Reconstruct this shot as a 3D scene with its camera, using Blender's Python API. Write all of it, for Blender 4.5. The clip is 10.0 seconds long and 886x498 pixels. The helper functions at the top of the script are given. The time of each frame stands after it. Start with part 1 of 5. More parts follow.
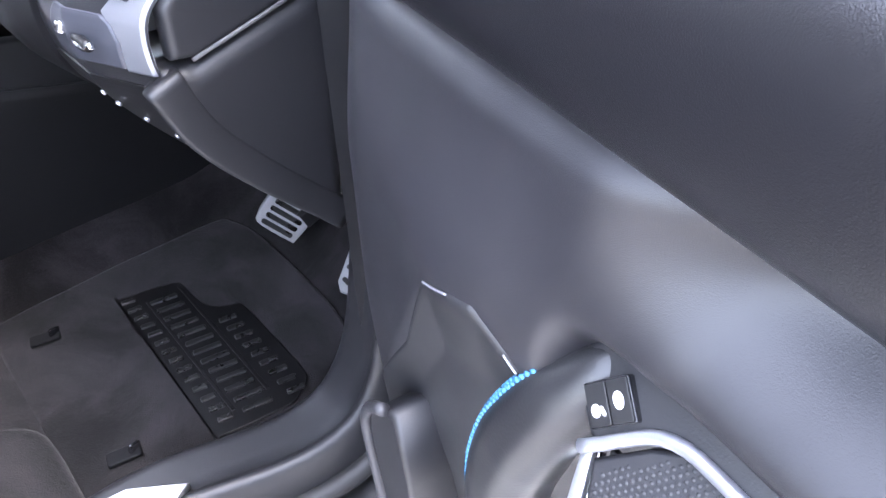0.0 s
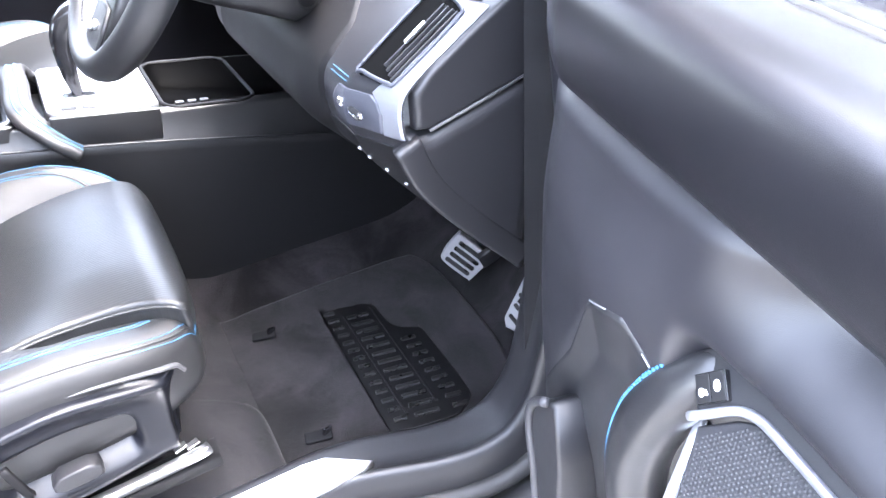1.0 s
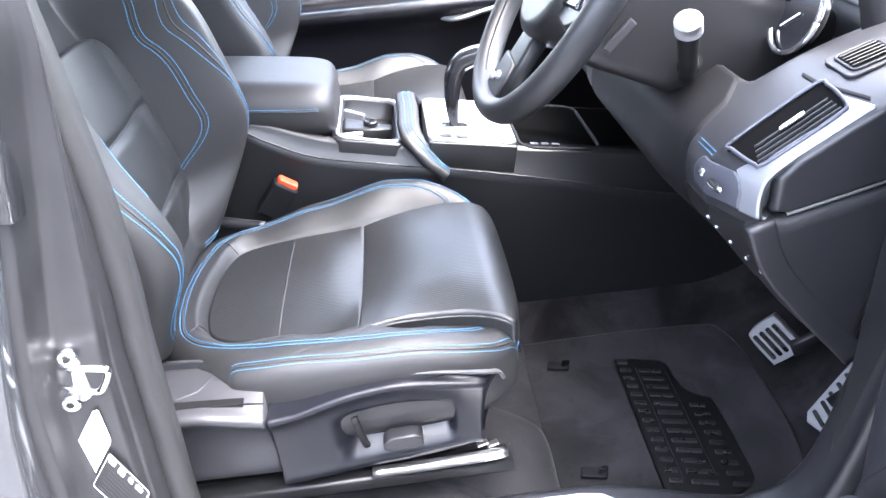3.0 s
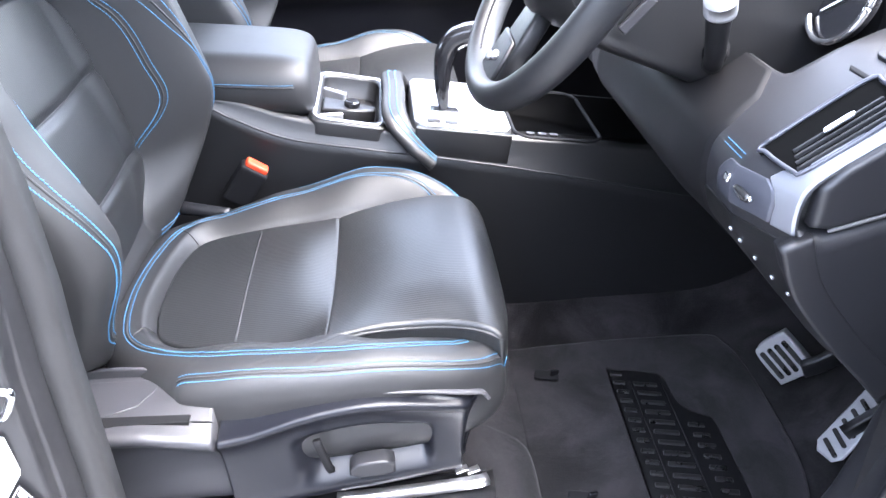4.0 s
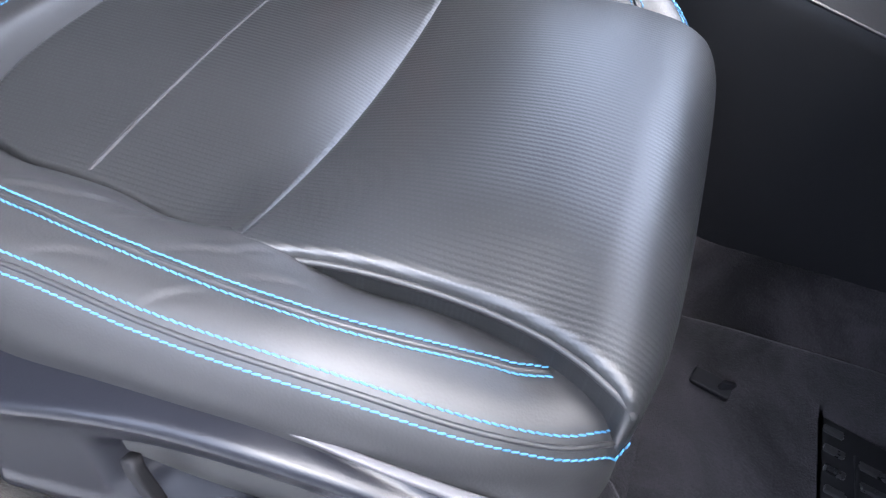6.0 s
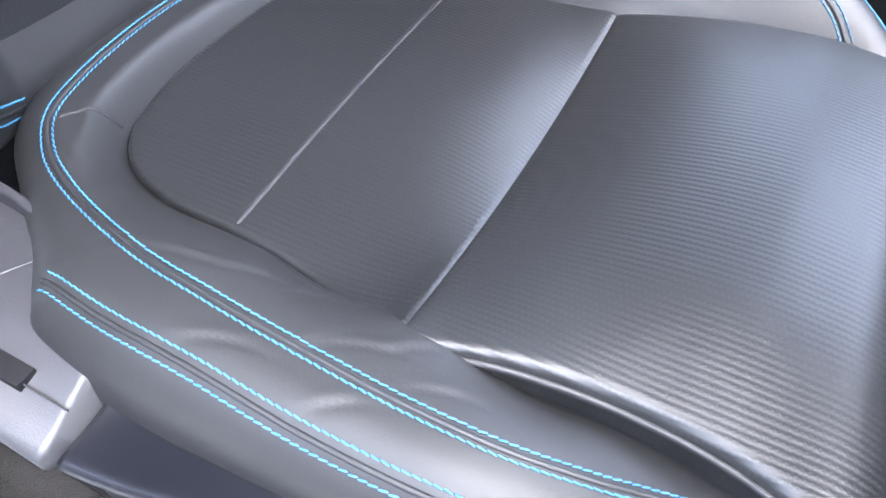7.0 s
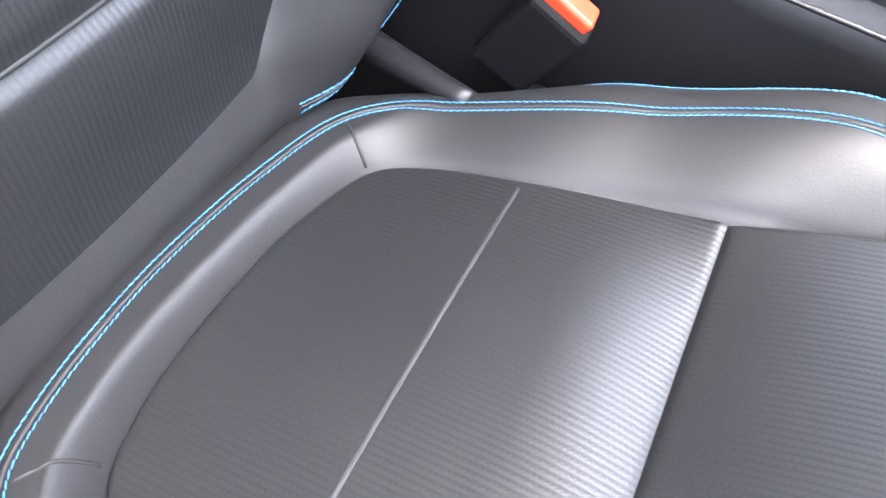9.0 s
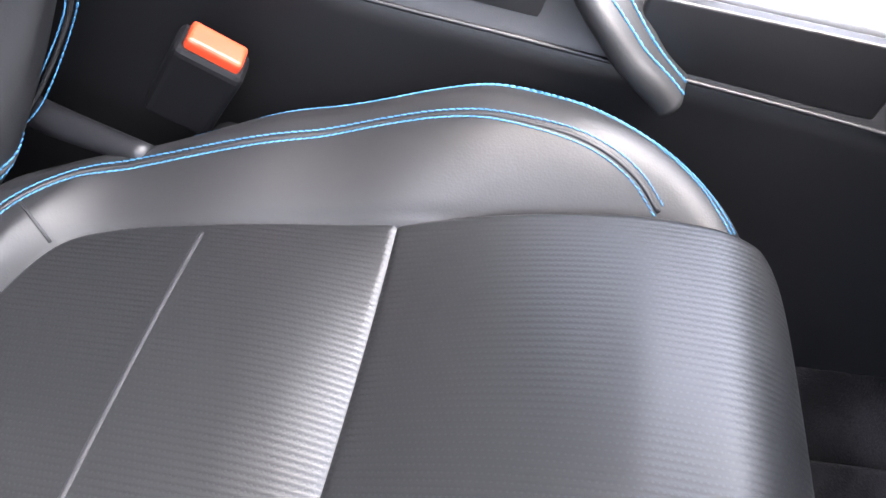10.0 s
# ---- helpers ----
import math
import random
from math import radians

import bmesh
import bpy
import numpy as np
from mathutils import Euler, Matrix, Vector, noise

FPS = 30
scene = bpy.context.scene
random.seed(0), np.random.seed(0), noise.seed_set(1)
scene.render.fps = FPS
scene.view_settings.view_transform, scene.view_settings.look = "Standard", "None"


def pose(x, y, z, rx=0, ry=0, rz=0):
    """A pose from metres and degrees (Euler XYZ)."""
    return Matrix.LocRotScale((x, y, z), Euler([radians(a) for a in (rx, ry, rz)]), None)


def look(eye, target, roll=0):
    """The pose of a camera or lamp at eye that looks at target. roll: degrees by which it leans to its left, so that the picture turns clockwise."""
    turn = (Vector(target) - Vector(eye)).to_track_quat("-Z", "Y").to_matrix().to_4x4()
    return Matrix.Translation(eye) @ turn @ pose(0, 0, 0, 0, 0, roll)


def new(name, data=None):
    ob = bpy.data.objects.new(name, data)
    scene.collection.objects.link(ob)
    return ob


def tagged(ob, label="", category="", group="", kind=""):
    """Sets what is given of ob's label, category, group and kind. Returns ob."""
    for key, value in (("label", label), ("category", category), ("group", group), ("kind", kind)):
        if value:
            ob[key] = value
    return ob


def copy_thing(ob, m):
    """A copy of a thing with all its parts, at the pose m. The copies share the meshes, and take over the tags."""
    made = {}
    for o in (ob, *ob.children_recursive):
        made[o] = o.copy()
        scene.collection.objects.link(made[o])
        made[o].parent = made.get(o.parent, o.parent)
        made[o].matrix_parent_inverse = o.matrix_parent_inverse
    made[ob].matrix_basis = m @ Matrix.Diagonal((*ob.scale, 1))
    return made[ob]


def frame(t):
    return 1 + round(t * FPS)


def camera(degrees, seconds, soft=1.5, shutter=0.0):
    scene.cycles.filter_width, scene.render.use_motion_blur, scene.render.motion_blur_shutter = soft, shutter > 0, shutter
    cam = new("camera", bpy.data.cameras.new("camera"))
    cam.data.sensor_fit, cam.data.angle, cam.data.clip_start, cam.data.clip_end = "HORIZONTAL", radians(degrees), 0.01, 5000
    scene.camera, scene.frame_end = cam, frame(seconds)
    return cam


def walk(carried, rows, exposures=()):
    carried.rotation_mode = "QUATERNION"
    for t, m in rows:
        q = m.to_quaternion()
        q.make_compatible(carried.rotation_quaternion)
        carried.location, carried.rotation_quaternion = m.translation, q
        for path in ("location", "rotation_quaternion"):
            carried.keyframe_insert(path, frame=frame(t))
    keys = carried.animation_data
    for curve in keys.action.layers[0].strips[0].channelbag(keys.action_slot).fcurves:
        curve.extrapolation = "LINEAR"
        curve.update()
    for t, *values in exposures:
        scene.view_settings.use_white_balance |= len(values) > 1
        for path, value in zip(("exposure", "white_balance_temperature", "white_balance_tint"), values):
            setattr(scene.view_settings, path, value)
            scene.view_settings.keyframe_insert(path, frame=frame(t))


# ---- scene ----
cam = camera(61.4, 10.0)
PATH = [
    (0, (0.139, -0.042, 0.796), (1.137, 1.102, -0.506), -1.6),
    (0.5, (0.077, -0.1, 0.847), (0.896, 1.232, -0.4), -4.4),
    (1, (0.042, -0.145, 0.886), (0.765, 1.309, -0.281), -4.6),
    (1.5, (0.035, -0.146, 0.899), (0.622, 1.392, -0.238), -5.4),
    (2, (0.002, -0.159, 0.91), (0.387, 1.467, -0.189), -4.7),
    (2.5, (-0.015, -0.175, 0.92), (0.21, 1.511, -0.132), -5.2),
    (3, (-0.042, -0.196, 0.939), (0.018, 1.527, -0.075), -5.5),
    (4.5, (-0.006, 0.063, 0.833), (0.082, 1.694, -0.32), -1.4),
    (5, (0.054, 0.245, 0.739), (-0.097, 1.74, -0.58), 2.5),
    (6.5, (-0.009, 0.417, 0.621), (-0.396, 1.689, -0.873), 5.7),
    (7, (-0.048, 0.452, 0.636), (-0.558, 1.619, -0.906), 3.8),
    (7.5, (-0.076, 0.492, 0.645), (-0.76, 1.579, -0.889), 6.0),
    (8, (-0.102, 0.529, 0.651), (-0.974, 1.46, -0.889), 0.6),
    (8.5, (-0.124, 0.576, 0.651), (-0.963, 1.538, -0.888), -2.4),
    (9, (-0.144, 0.616, 0.65), (-0.756, 1.749, -0.881), -2.6),
    (9.5, (-0.121, 0.639, 0.666), (-0.488, 1.855, -0.878), -0.8),
    (10, (-0.04, 0.647, 0.672), (-0.335, 1.887, -0.87), -3.7),
]
walk(cam, [(t, look(eye, target, roll)) for t, eye, target, roll in PATH], exposures=[(0.0, 5.15, 6550, 15), (0.7, 5.62, 6500, 13), (1.5, 5.55, 6500, 12), (3.0, 5.10, 6450, 12), (5.0, 5.08, 6250, 12), (6.5, 4.64, 6150, 12), (7.2, 4.66, 6100, 12), (8.0, 4.92, 6250, 12), (9.0, 5.05, 6500, 13), (9.5, 4.98, 6600, 13), (10.0, 4.86, 6650, 13)])


# ---- world and light ----
world = bpy.data.worlds.new("sky")
scene.world = world
world.use_nodes = True
wn = world.node_tree
sky = wn.nodes.new("ShaderNodeTexSky")
sky.sky_type = "NISHITA"
sky.sun_disc = False
sky.sun_elevation = radians(67)
sky.sun_rotation = radians(111)
sky.air_density, sky.dust_density, sky.ozone_density = 1.0, 3.0, 1.5
haze = wn.nodes.new("ShaderNodeHueSaturation")
haze.inputs["Saturation"].default_value = 0.6
wn.links.new(sky.outputs[0], haze.inputs["Color"])
wn.links.new(haze.outputs[0], wn.nodes["Background"].inputs[0])
wn.nodes["Background"].inputs[1].default_value = 0.15
sun = new("sun", bpy.data.lights.new("sun", "SUN"))
sun.data.energy, sun.data.angle, sun.data.color = 0.42, radians(60), (0.97, 0.98, 1.0)
sun.matrix_world = look((1.2, 0.35, 3.3), (0.0, 0.8, 0.3))


# ---- materials ----
def material(name):
    m = bpy.data.materials.new(name)
    m.use_nodes = True
    nt = m.node_tree
    return m, nt, nt.nodes["Principled BSDF"]


def put(nt, kind, **values):
    n = nt.nodes.new(kind)
    for k, v in values.items():
        if k in n.inputs:
            n.inputs[k].default_value = v
    return n


def coords(nt):
    return nt.nodes.new("ShaderNodeTexCoord").outputs["Object"]


def calc(nt, op, a, b=None, c=None):
    n = nt.nodes.new("ShaderNodeMath")
    n.operation = op
    for i, v in enumerate((a, b, c)):
        if v is None:
            continue
        if isinstance(v, (int, float)):
            n.inputs[i].default_value = v
        else:
            nt.links.new(v, n.inputs[i])
    return n.outputs[0]


def surface(name, colour, rough, metal=0.0, grain=400.0, grain_bump=0.15, grain_depth=0.0005, blotch=9.0, blotch_mix=0.25, rough_mix=0.12, coat=0.0, spec=0.5):
    """A surface with large soft blotches in colour and gloss, and a fine grained relief."""
    m, nt, b = material(name)
    co = coords(nt)
    big = put(nt, "ShaderNodeTexNoise", Scale=blotch, Detail=5.0, Roughness=0.6)
    fine = put(nt, "ShaderNodeTexNoise", Scale=grain, Detail=3.0, Roughness=0.55)
    nt.links.new(co, big.inputs["Vector"])
    nt.links.new(co, fine.inputs["Vector"])
    ramp = nt.nodes.new("ShaderNodeMix")
    ramp.data_type = "RGBA"
    dark = [c * (1 - blotch_mix) for c in colour]
    light = [min(1, c * (1 + blotch_mix)) for c in colour]
    ramp.inputs["A"].default_value, ramp.inputs["B"].default_value = (*dark, 1), (*light, 1)
    mixed = calc(nt, "ADD", calc(nt, "MULTIPLY", big.outputs[0], 0.75), calc(nt, "MULTIPLY", fine.outputs[0], 0.25))
    nt.links.new(mixed, ramp.inputs["Factor"])
    nt.links.new(ramp.outputs["Result"], b.inputs["Base Color"])
    nt.links.new(calc(nt, "ADD", calc(nt, "MULTIPLY", calc(nt, "SUBTRACT", big.outputs[0], 0.5), 2 * rough_mix), rough), b.inputs["Roughness"])
    b.inputs["Metallic"].default_value = metal
    b.inputs["Specular IOR Level"].default_value = spec
    b.inputs["Coat Weight"].default_value = coat
    bump = put(nt, "ShaderNodeBump", Strength=grain_bump, Distance=grain_depth)
    nt.links.new(fine.outputs[0], bump.inputs["Height"])
    nt.links.new(bump.outputs[0], b.inputs["Normal"])
    return m


def leather(name, colour, rough, perforated=False):
    """Soft leather: pebbled grain, faint creases; the perforated kind has staggered rows of small holes."""
    m, nt, b = material(name)
    co = coords(nt)
    big = put(nt, "ShaderNodeTexNoise", Scale=7.0, Detail=4.0, Roughness=0.6)
    cells = put(nt, "ShaderNodeTexVoronoi", Scale=700.0)
    folds = put(nt, "ShaderNodeTexNoise", Scale=38.0, Detail=4.0, Roughness=0.55, Distortion=0.8)
    for n in (big, cells, folds):
        nt.links.new(co, n.inputs["Vector"])
    mix = nt.nodes.new("ShaderNodeMix")
    mix.data_type = "RGBA"
    mix.inputs["A"].default_value = (*[c * 0.82 for c in colour], 1)
    mix.inputs["B"].default_value = (*[c * 1.2 for c in colour], 1)
    nt.links.new(big.outputs[0], mix.inputs["Factor"])
    base = mix.outputs["Result"]
    nt.links.new(calc(nt, "ADD", calc(nt, "MULTIPLY", big.outputs[0], 0.14), rough - 0.07), b.inputs["Roughness"])
    height = calc(nt, "ADD", calc(nt, "MULTIPLY", cells.outputs["Distance"], 0.35), calc(nt, "MULTIPLY", folds.outputs[0], 0.9))
    strength, depth = 0.15, 0.0010
    if perforated:
        sep = nt.nodes.new("ShaderNodeSeparateXYZ")
        nt.links.new(co, sep.inputs[0])
        v = calc(nt, "DIVIDE", sep.outputs[perforated[1]], 0.0037)
        row = calc(nt, "FLOOR", v)
        u = calc(nt, "ADD", calc(nt, "DIVIDE", sep.outputs[perforated[0]], 0.0030), calc(nt, "MULTIPLY", row, 0.5))
        du = calc(nt, "MULTIPLY", calc(nt, "SUBTRACT", calc(nt, "FRACT", u), 0.5), 0.7)
        dv = calc(nt, "SUBTRACT", calc(nt, "FRACT", v), 0.5)
        d = calc(nt, "SQRT", calc(nt, "ADD", calc(nt, "MULTIPLY", du, du), calc(nt, "MULTIPLY", dv, dv)))
        hole = nt.nodes.new("ShaderNodeMapRange")
        hole.interpolation_type = "SMOOTHSTEP"
        hole.inputs["From Min"].default_value, hole.inputs["From Max"].default_value = 0.24, 0.08
        nt.links.new(d, hole.inputs["Value"])
        rib = calc(nt, "COSINE", calc(nt, "MULTIPLY", dv, 6.2832))
        height = calc(nt, "ADD", height, calc(nt, "SUBTRACT", calc(nt, "MULTIPLY", rib, 0.42), calc(nt, "MULTIPLY", hole.outputs[0], 0.26)))
        deep = nt.nodes.new("ShaderNodeMix")
        deep.data_type = "RGBA"
        nt.links.new(base, deep.inputs["A"])
        deep.inputs["B"].default_value = (0.019, 0.020, 0.0215, 1)
        nt.links.new(calc(nt, "MULTIPLY", hole.outputs[0], 0.8), deep.inputs["Factor"])
        base = deep.outputs["Result"]
        strength, depth = 0.30, 0.0005
    nt.links.new(base, b.inputs["Base Color"])
    bump = put(nt, "ShaderNodeBump", Strength=strength, Distance=depth)
    nt.links.new(height, bump.inputs["Height"])
    nt.links.new(bump.outputs[0], b.inputs["Normal"])
    return m


def carpet(name, colour):
    """Short dark pile: uneven brushed patches, tufted relief, dust."""
    m, nt, b = material(name)
    co = coords(nt)
    brushed = put(nt, "ShaderNodeTexNoise", Scale=8.0, Detail=5.0, Roughness=0.60, Distortion=0.9)
    tuft = put(nt, "ShaderNodeTexNoise", Scale=520.0, Detail=2.0, Roughness=0.7)
    for n in (brushed, tuft):
        nt.links.new(co, n.inputs["Vector"])
    ramp = nt.nodes.new("ShaderNodeValToRGB")
    ramp.color_ramp.elements[0].position, ramp.color_ramp.elements[0].color = 0.40, (*[c * 0.45 for c in colour], 1)
    ramp.color_ramp.elements[1].position, ramp.color_ramp.elements[1].color = 0.63, (*[c * 3.2 for c in colour], 1)
    nt.links.new(calc(nt, "ADD", calc(nt, "MULTIPLY", brushed.outputs[0], 0.72), calc(nt, "MULTIPLY", tuft.outputs[0], 0.28)), ramp.inputs[0])
    nt.links.new(ramp.outputs[0], b.inputs["Base Color"])
    b.inputs["Roughness"].default_value = 0.95
    b.inputs["Specular IOR Level"].default_value = 0.15
    b.inputs["Sheen Weight"].default_value = 0.12
    bump = put(nt, "ShaderNodeBump", Strength=0.7, Distance=0.002)
    nt.links.new(tuft.outputs[0], bump.inputs["Height"])
    nt.links.new(bump.outputs[0], b.inputs["Normal"])
    return m


def glass(name, colour):
    m, nt, b = material(name)
    b.inputs["Base Color"].default_value = (*colour, 1)
    b.inputs["Roughness"].default_value = 0.02
    b.inputs["Transmission Weight"].default_value = 1.0
    b.inputs["IOR"].default_value = 1.45
    return m


LEATHER = leather("black leather", (0.0142, 0.0142, 0.0152), 0.52)
HANDLE = leather("smooth worn leather", (0.0135, 0.0135, 0.0150), 0.31)
WHEEL_LEATHER = leather("worn wheel leather", (0.0125, 0.0125, 0.0138), 0.46)
PERF_SEAT = leather("perforated leather", (0.0112, 0.0116, 0.0123), 0.41, perforated=(0, 1))
PERF_BACK = leather("perforated leather upright", (0.0112, 0.0116, 0.0123), 0.41, perforated=(2, 1))
THREAD = surface("blue thread", (0.040, 0.165, 0.305), 0.55, grain=2500, grain_bump=0.4, blotch=60, blotch_mix=0.3)
GREY_THREAD = surface("grey thread", (0.017, 0.017, 0.019), 0.6, grain=2500, grain_bump=0.4)
PLASTIC = surface("charcoal plastic", (0.0120, 0.0120, 0.0140), 0.44, grain=900, grain_bump=0.25, grain_depth=0.0006)
DARK_PLASTIC = surface("black plastic", (0.0085, 0.0085, 0.0095), 0.42, grain=900, grain_bump=0.2, grain_depth=0.0006)
SOFT_TRIM = surface("soft grained trim", (0.0145, 0.0145, 0.0168), 0.42, grain=800, grain_bump=0.3, grain_depth=0.0006)
SOFT_DOOR = surface("soft grained door trim", (0.0140, 0.0137, 0.0170), 0.40, grain=1700, grain_bump=0.25, grain_depth=0.0006, blotch=14)
GLOSS_BLACK = surface("gloss black", (0.012, 0.012, 0.014), 0.12, grain_bump=0.0, blotch_mix=0.1, rough_mix=0.04)
SILVER = surface("satin silver", (0.62, 0.63, 0.66), 0.34, metal=0.85, grain=1500, grain_bump=0.08, blotch_mix=0.08)
TRIM_SILVER = surface("satin grey metal paint", (0.30, 0.31, 0.34), 0.34, metal=0.7, grain=1500, grain_bump=0.0, blotch_mix=0.08)
TRIM_DARK = surface("dark satin metal paint", (0.065, 0.068, 0.084), 0.42, metal=0.4, grain=1500, grain_bump=0.0, blotch_mix=0.08)
# for the added wall that keeps low sky off the door side
BLOCKER_WALL = surface("dark sky-blocking wall", (0.20, 0.195, 0.19), 0.9, grain=30, grain_bump=0.5, grain_depth=0.01, blotch=1.5, blotch_mix=0.3)
CHROME = surface("chrome", (0.85, 0.86, 0.88), 0.12, metal=1.0, grain_bump=0.0, blotch_mix=0.04, rough_mix=0.05)
STEEL = surface("scuffed steel", (0.5, 0.5, 0.51), 0.34, metal=1.0, grain=300, grain_bump=0.12, blotch=40, blotch_mix=0.25)
RUBBER = surface("black rubber", (0.0035, 0.0035, 0.004), 0.5, grain=700, grain_bump=0.3, blotch=25, blotch_mix=0.4, spec=0.3)
RIBBED = surface("scuffed ribbed rubber", (0.012, 0.012, 0.0125), 0.30, grain=500, grain_bump=0.3, blotch=55, blotch_mix=0.85, rough_mix=0.2)
SEAL = surface("weather seal rubber", (0.014, 0.014, 0.015), 0.6, grain=600, grain_bump=0.35, blotch=30, blotch_mix=0.45)
CARPET = carpet("charcoal carpet", (0.0085, 0.0076, 0.0084))
MAT = carpet("charcoal mat", (0.0085, 0.0076, 0.0084))
PAINT = surface("dark grey car paint", (0.045, 0.047, 0.052), 0.22, metal=0.4, grain_bump=0.0, blotch=18, blotch_mix=0.3, rough_mix=0.06, coat=0.6)
SHIELD = surface("dark moulded plastic", (0.0062, 0.0067, 0.0095), 0.32, grain=900, grain_bump=0.2, grain_depth=0.0005, spec=0.32)
GREY_PLASTIC = surface("grey grained plastic", (0.028, 0.028, 0.032), 0.42, grain=900, grain_bump=0.25, grain_depth=0.0006)
HEM = surface("pale grey hem", (0.055, 0.053, 0.057), 0.5, grain=900, grain_bump=0.2)
MATT_BLACK = surface("matt black plastic", (0.006, 0.006, 0.007), 0.6, grain=900, grain_bump=0.2, spec=0.15)
# near-zero black that carries the shade inside the vents as colour
SHADE_BLACK = surface("black for vent shade", (0.002, 0.002, 0.002), 0.8, grain_bump=0.0, spec=0.05)
ROLL = surface("dark grained door top", (0.0080, 0.0078, 0.0098), 0.29, grain=1700, grain_bump=0.25, grain_depth=0.0005, blotch=14, rough_mix=0.03)
PEDAL = surface("scuffed bare metal", (0.33, 0.33, 0.34), 0.38, metal=0.35, grain=300, grain_bump=0.12, blotch=40, blotch_mix=0.2)
JAMB = surface("dusty dark painted steel", (0.013, 0.013, 0.0145), 0.45, grain=200, grain_bump=0.1, blotch=22, blotch_mix=0.5, rough_mix=0.2, coat=0.1)
WHITE = surface("white sticker", (0.85, 0.85, 0.85), 0.45, grain_bump=0.05, blotch_mix=0.04)
PALE = surface("pale printed ink", (0.7, 0.7, 0.72), 0.5, grain_bump=0.0, blotch_mix=0.05)
ORANGE = surface("orange red plastic", (0.60, 0.055, 0.018), 0.42, grain=500, grain_bump=0.1, blotch=60, blotch_mix=0.15)
LINING = surface("grey headlining", (0.13, 0.13, 0.135), 0.9, grain=500, grain_bump=0.4)
CONCRETE = surface("pale concrete", (0.24, 0.243, 0.246), 0.85, grain=60, grain_bump=0.4, grain_depth=0.004, blotch=1.2, blotch_mix=0.2)
TINTED = glass("green tinted glass", (0.72, 0.9, 0.84))
MESH_GRILLE = surface("grey speaker mesh", (0.013, 0.013, 0.0155), 0.5, grain=900, grain_bump=0.2)


# ---- building helpers ----
def thing(name, at, label, category, group="", kind=""):
    ob = new(name)
    ob.location = at
    ob.empty_display_size = 0.05
    return tagged(ob, label, category, group, kind)


def origin(ob):
    p = Vector(ob.location)
    while ob.parent:
        ob = ob.parent
        p += Vector(ob.location)
    return p


def part(name, mesh, mat, parent, label=""):
    """Links a mesh made in world places as one part under its thing or part."""
    if parent is not None:
        mesh.transform(Matrix.Translation(-origin(parent)))
    mesh.materials.append(mat)
    ob = new(name, mesh)
    ob.parent = parent
    return tagged(ob, label)


def setting(name, mesh, mat, label, category):
    mesh.materials.append(mat)
    return tagged(new(name, mesh), label, category, kind="structure")


def spline(points, n, closed=False):
    """n places along a smooth curve through the points, evenly spaced."""
    p = np.array(points, float)
    k = len(p)
    if closed:
        q = np.vstack([p[-1], p, p[0], p[1]])
        segs = k
    else:
        q = np.vstack([2 * p[0] - p[1], p, 2 * p[-1] - p[-2]])
        segs = k - 1
    t = np.linspace(0, 1, 24, endpoint=False)[:, None]
    out = []
    for i in range(segs):
        a, b, c, d = q[i], q[i + 1], q[i + 2], q[i + 3]
        out.append(0.5 * (2 * b + (c - a) * t + (2 * a - 5 * b + 4 * c - d) * t**2 + (3 * b - a - 3 * c + d) * t**3))
    out = np.vstack(out + ([q[1][None]] if closed else [q[-2][None]]))
    s = np.r_[0, np.cumsum(np.linalg.norm(np.diff(out, axis=0), axis=1))]
    w = np.linspace(0, s[-1], n, endpoint=not closed)
    return np.stack([np.interp(w, s, out[:, j]) for j in range(p.shape[1])], 1)


def make(name, verts, faces, smooth=True):
    me = bpy.data.meshes.new(name)
    me.from_pydata([tuple(v) for v in np.asarray(verts, float).tolist()], [], faces)
    me.polygons.foreach_set("use_smooth", [smooth] * len(me.polygons))
    me.update()
    bm = bmesh.new()
    bm.from_mesh(me)
    bmesh.ops.remove_doubles(bm, verts=bm.verts, dist=1e-6)
    bmesh.ops.recalc_face_normals(bm, faces=bm.faces)
    bm.to_mesh(me)
    bm.free()
    return me


def sheet(name, grid, wrap_u=False, wrap_v=False, caps=False, smooth=True):
    """A mesh over a grid of places, shape (nu, nv, 3)."""
    nu, nv = grid.shape[:2]
    idx = np.arange(nu * nv).reshape(nu, nv)
    a = idx if not wrap_u else np.vstack([idx, idx[:1]])
    a = a if not wrap_v else np.hstack([a, a[:, :1]])
    f = np.stack([a[:-1, :-1], a[1:, :-1], a[1:, 1:], a[:-1, 1:]], -1).reshape(-1, 4).tolist()
    if caps:
        f += [idx[0].tolist(), idx[-1][::-1].tolist()]
    return make(name, grid.reshape(-1, 3), f, smooth)


def frames_along(path, up):
    p = np.asarray(path, float)
    t = np.gradient(p, axis=0)
    t /= np.linalg.norm(t, axis=1)[:, None] + 1e-12
    side = np.cross(t, np.asarray(up, float))
    side /= np.linalg.norm(side, axis=1)[:, None] + 1e-12
    return p, t, side, np.cross(side, t)


def sweep(name, path, profile, up=(0, 0, 1), scale=None, caps=True, smooth=True):
    """A closed profile (side, up) carried along a path."""
    p, t, side, over = frames_along(path, up)
    prof = np.asarray(profile, float)
    k = np.ones(len(p)) if scale is None else np.asarray(scale, float)
    g = p[:, None] + k[:, None, None] * (prof[None, :, :1] * side[:, None] + prof[None, :, 1:] * over[:, None])
    return sheet(name, g, wrap_v=True, caps=caps, smooth=smooth)


def circle(r, n=12, squash=1.0):
    a = np.linspace(0, 2 * math.pi, n, endpoint=False)
    return np.stack([r * np.cos(a), r * squash * np.sin(a)], 1)


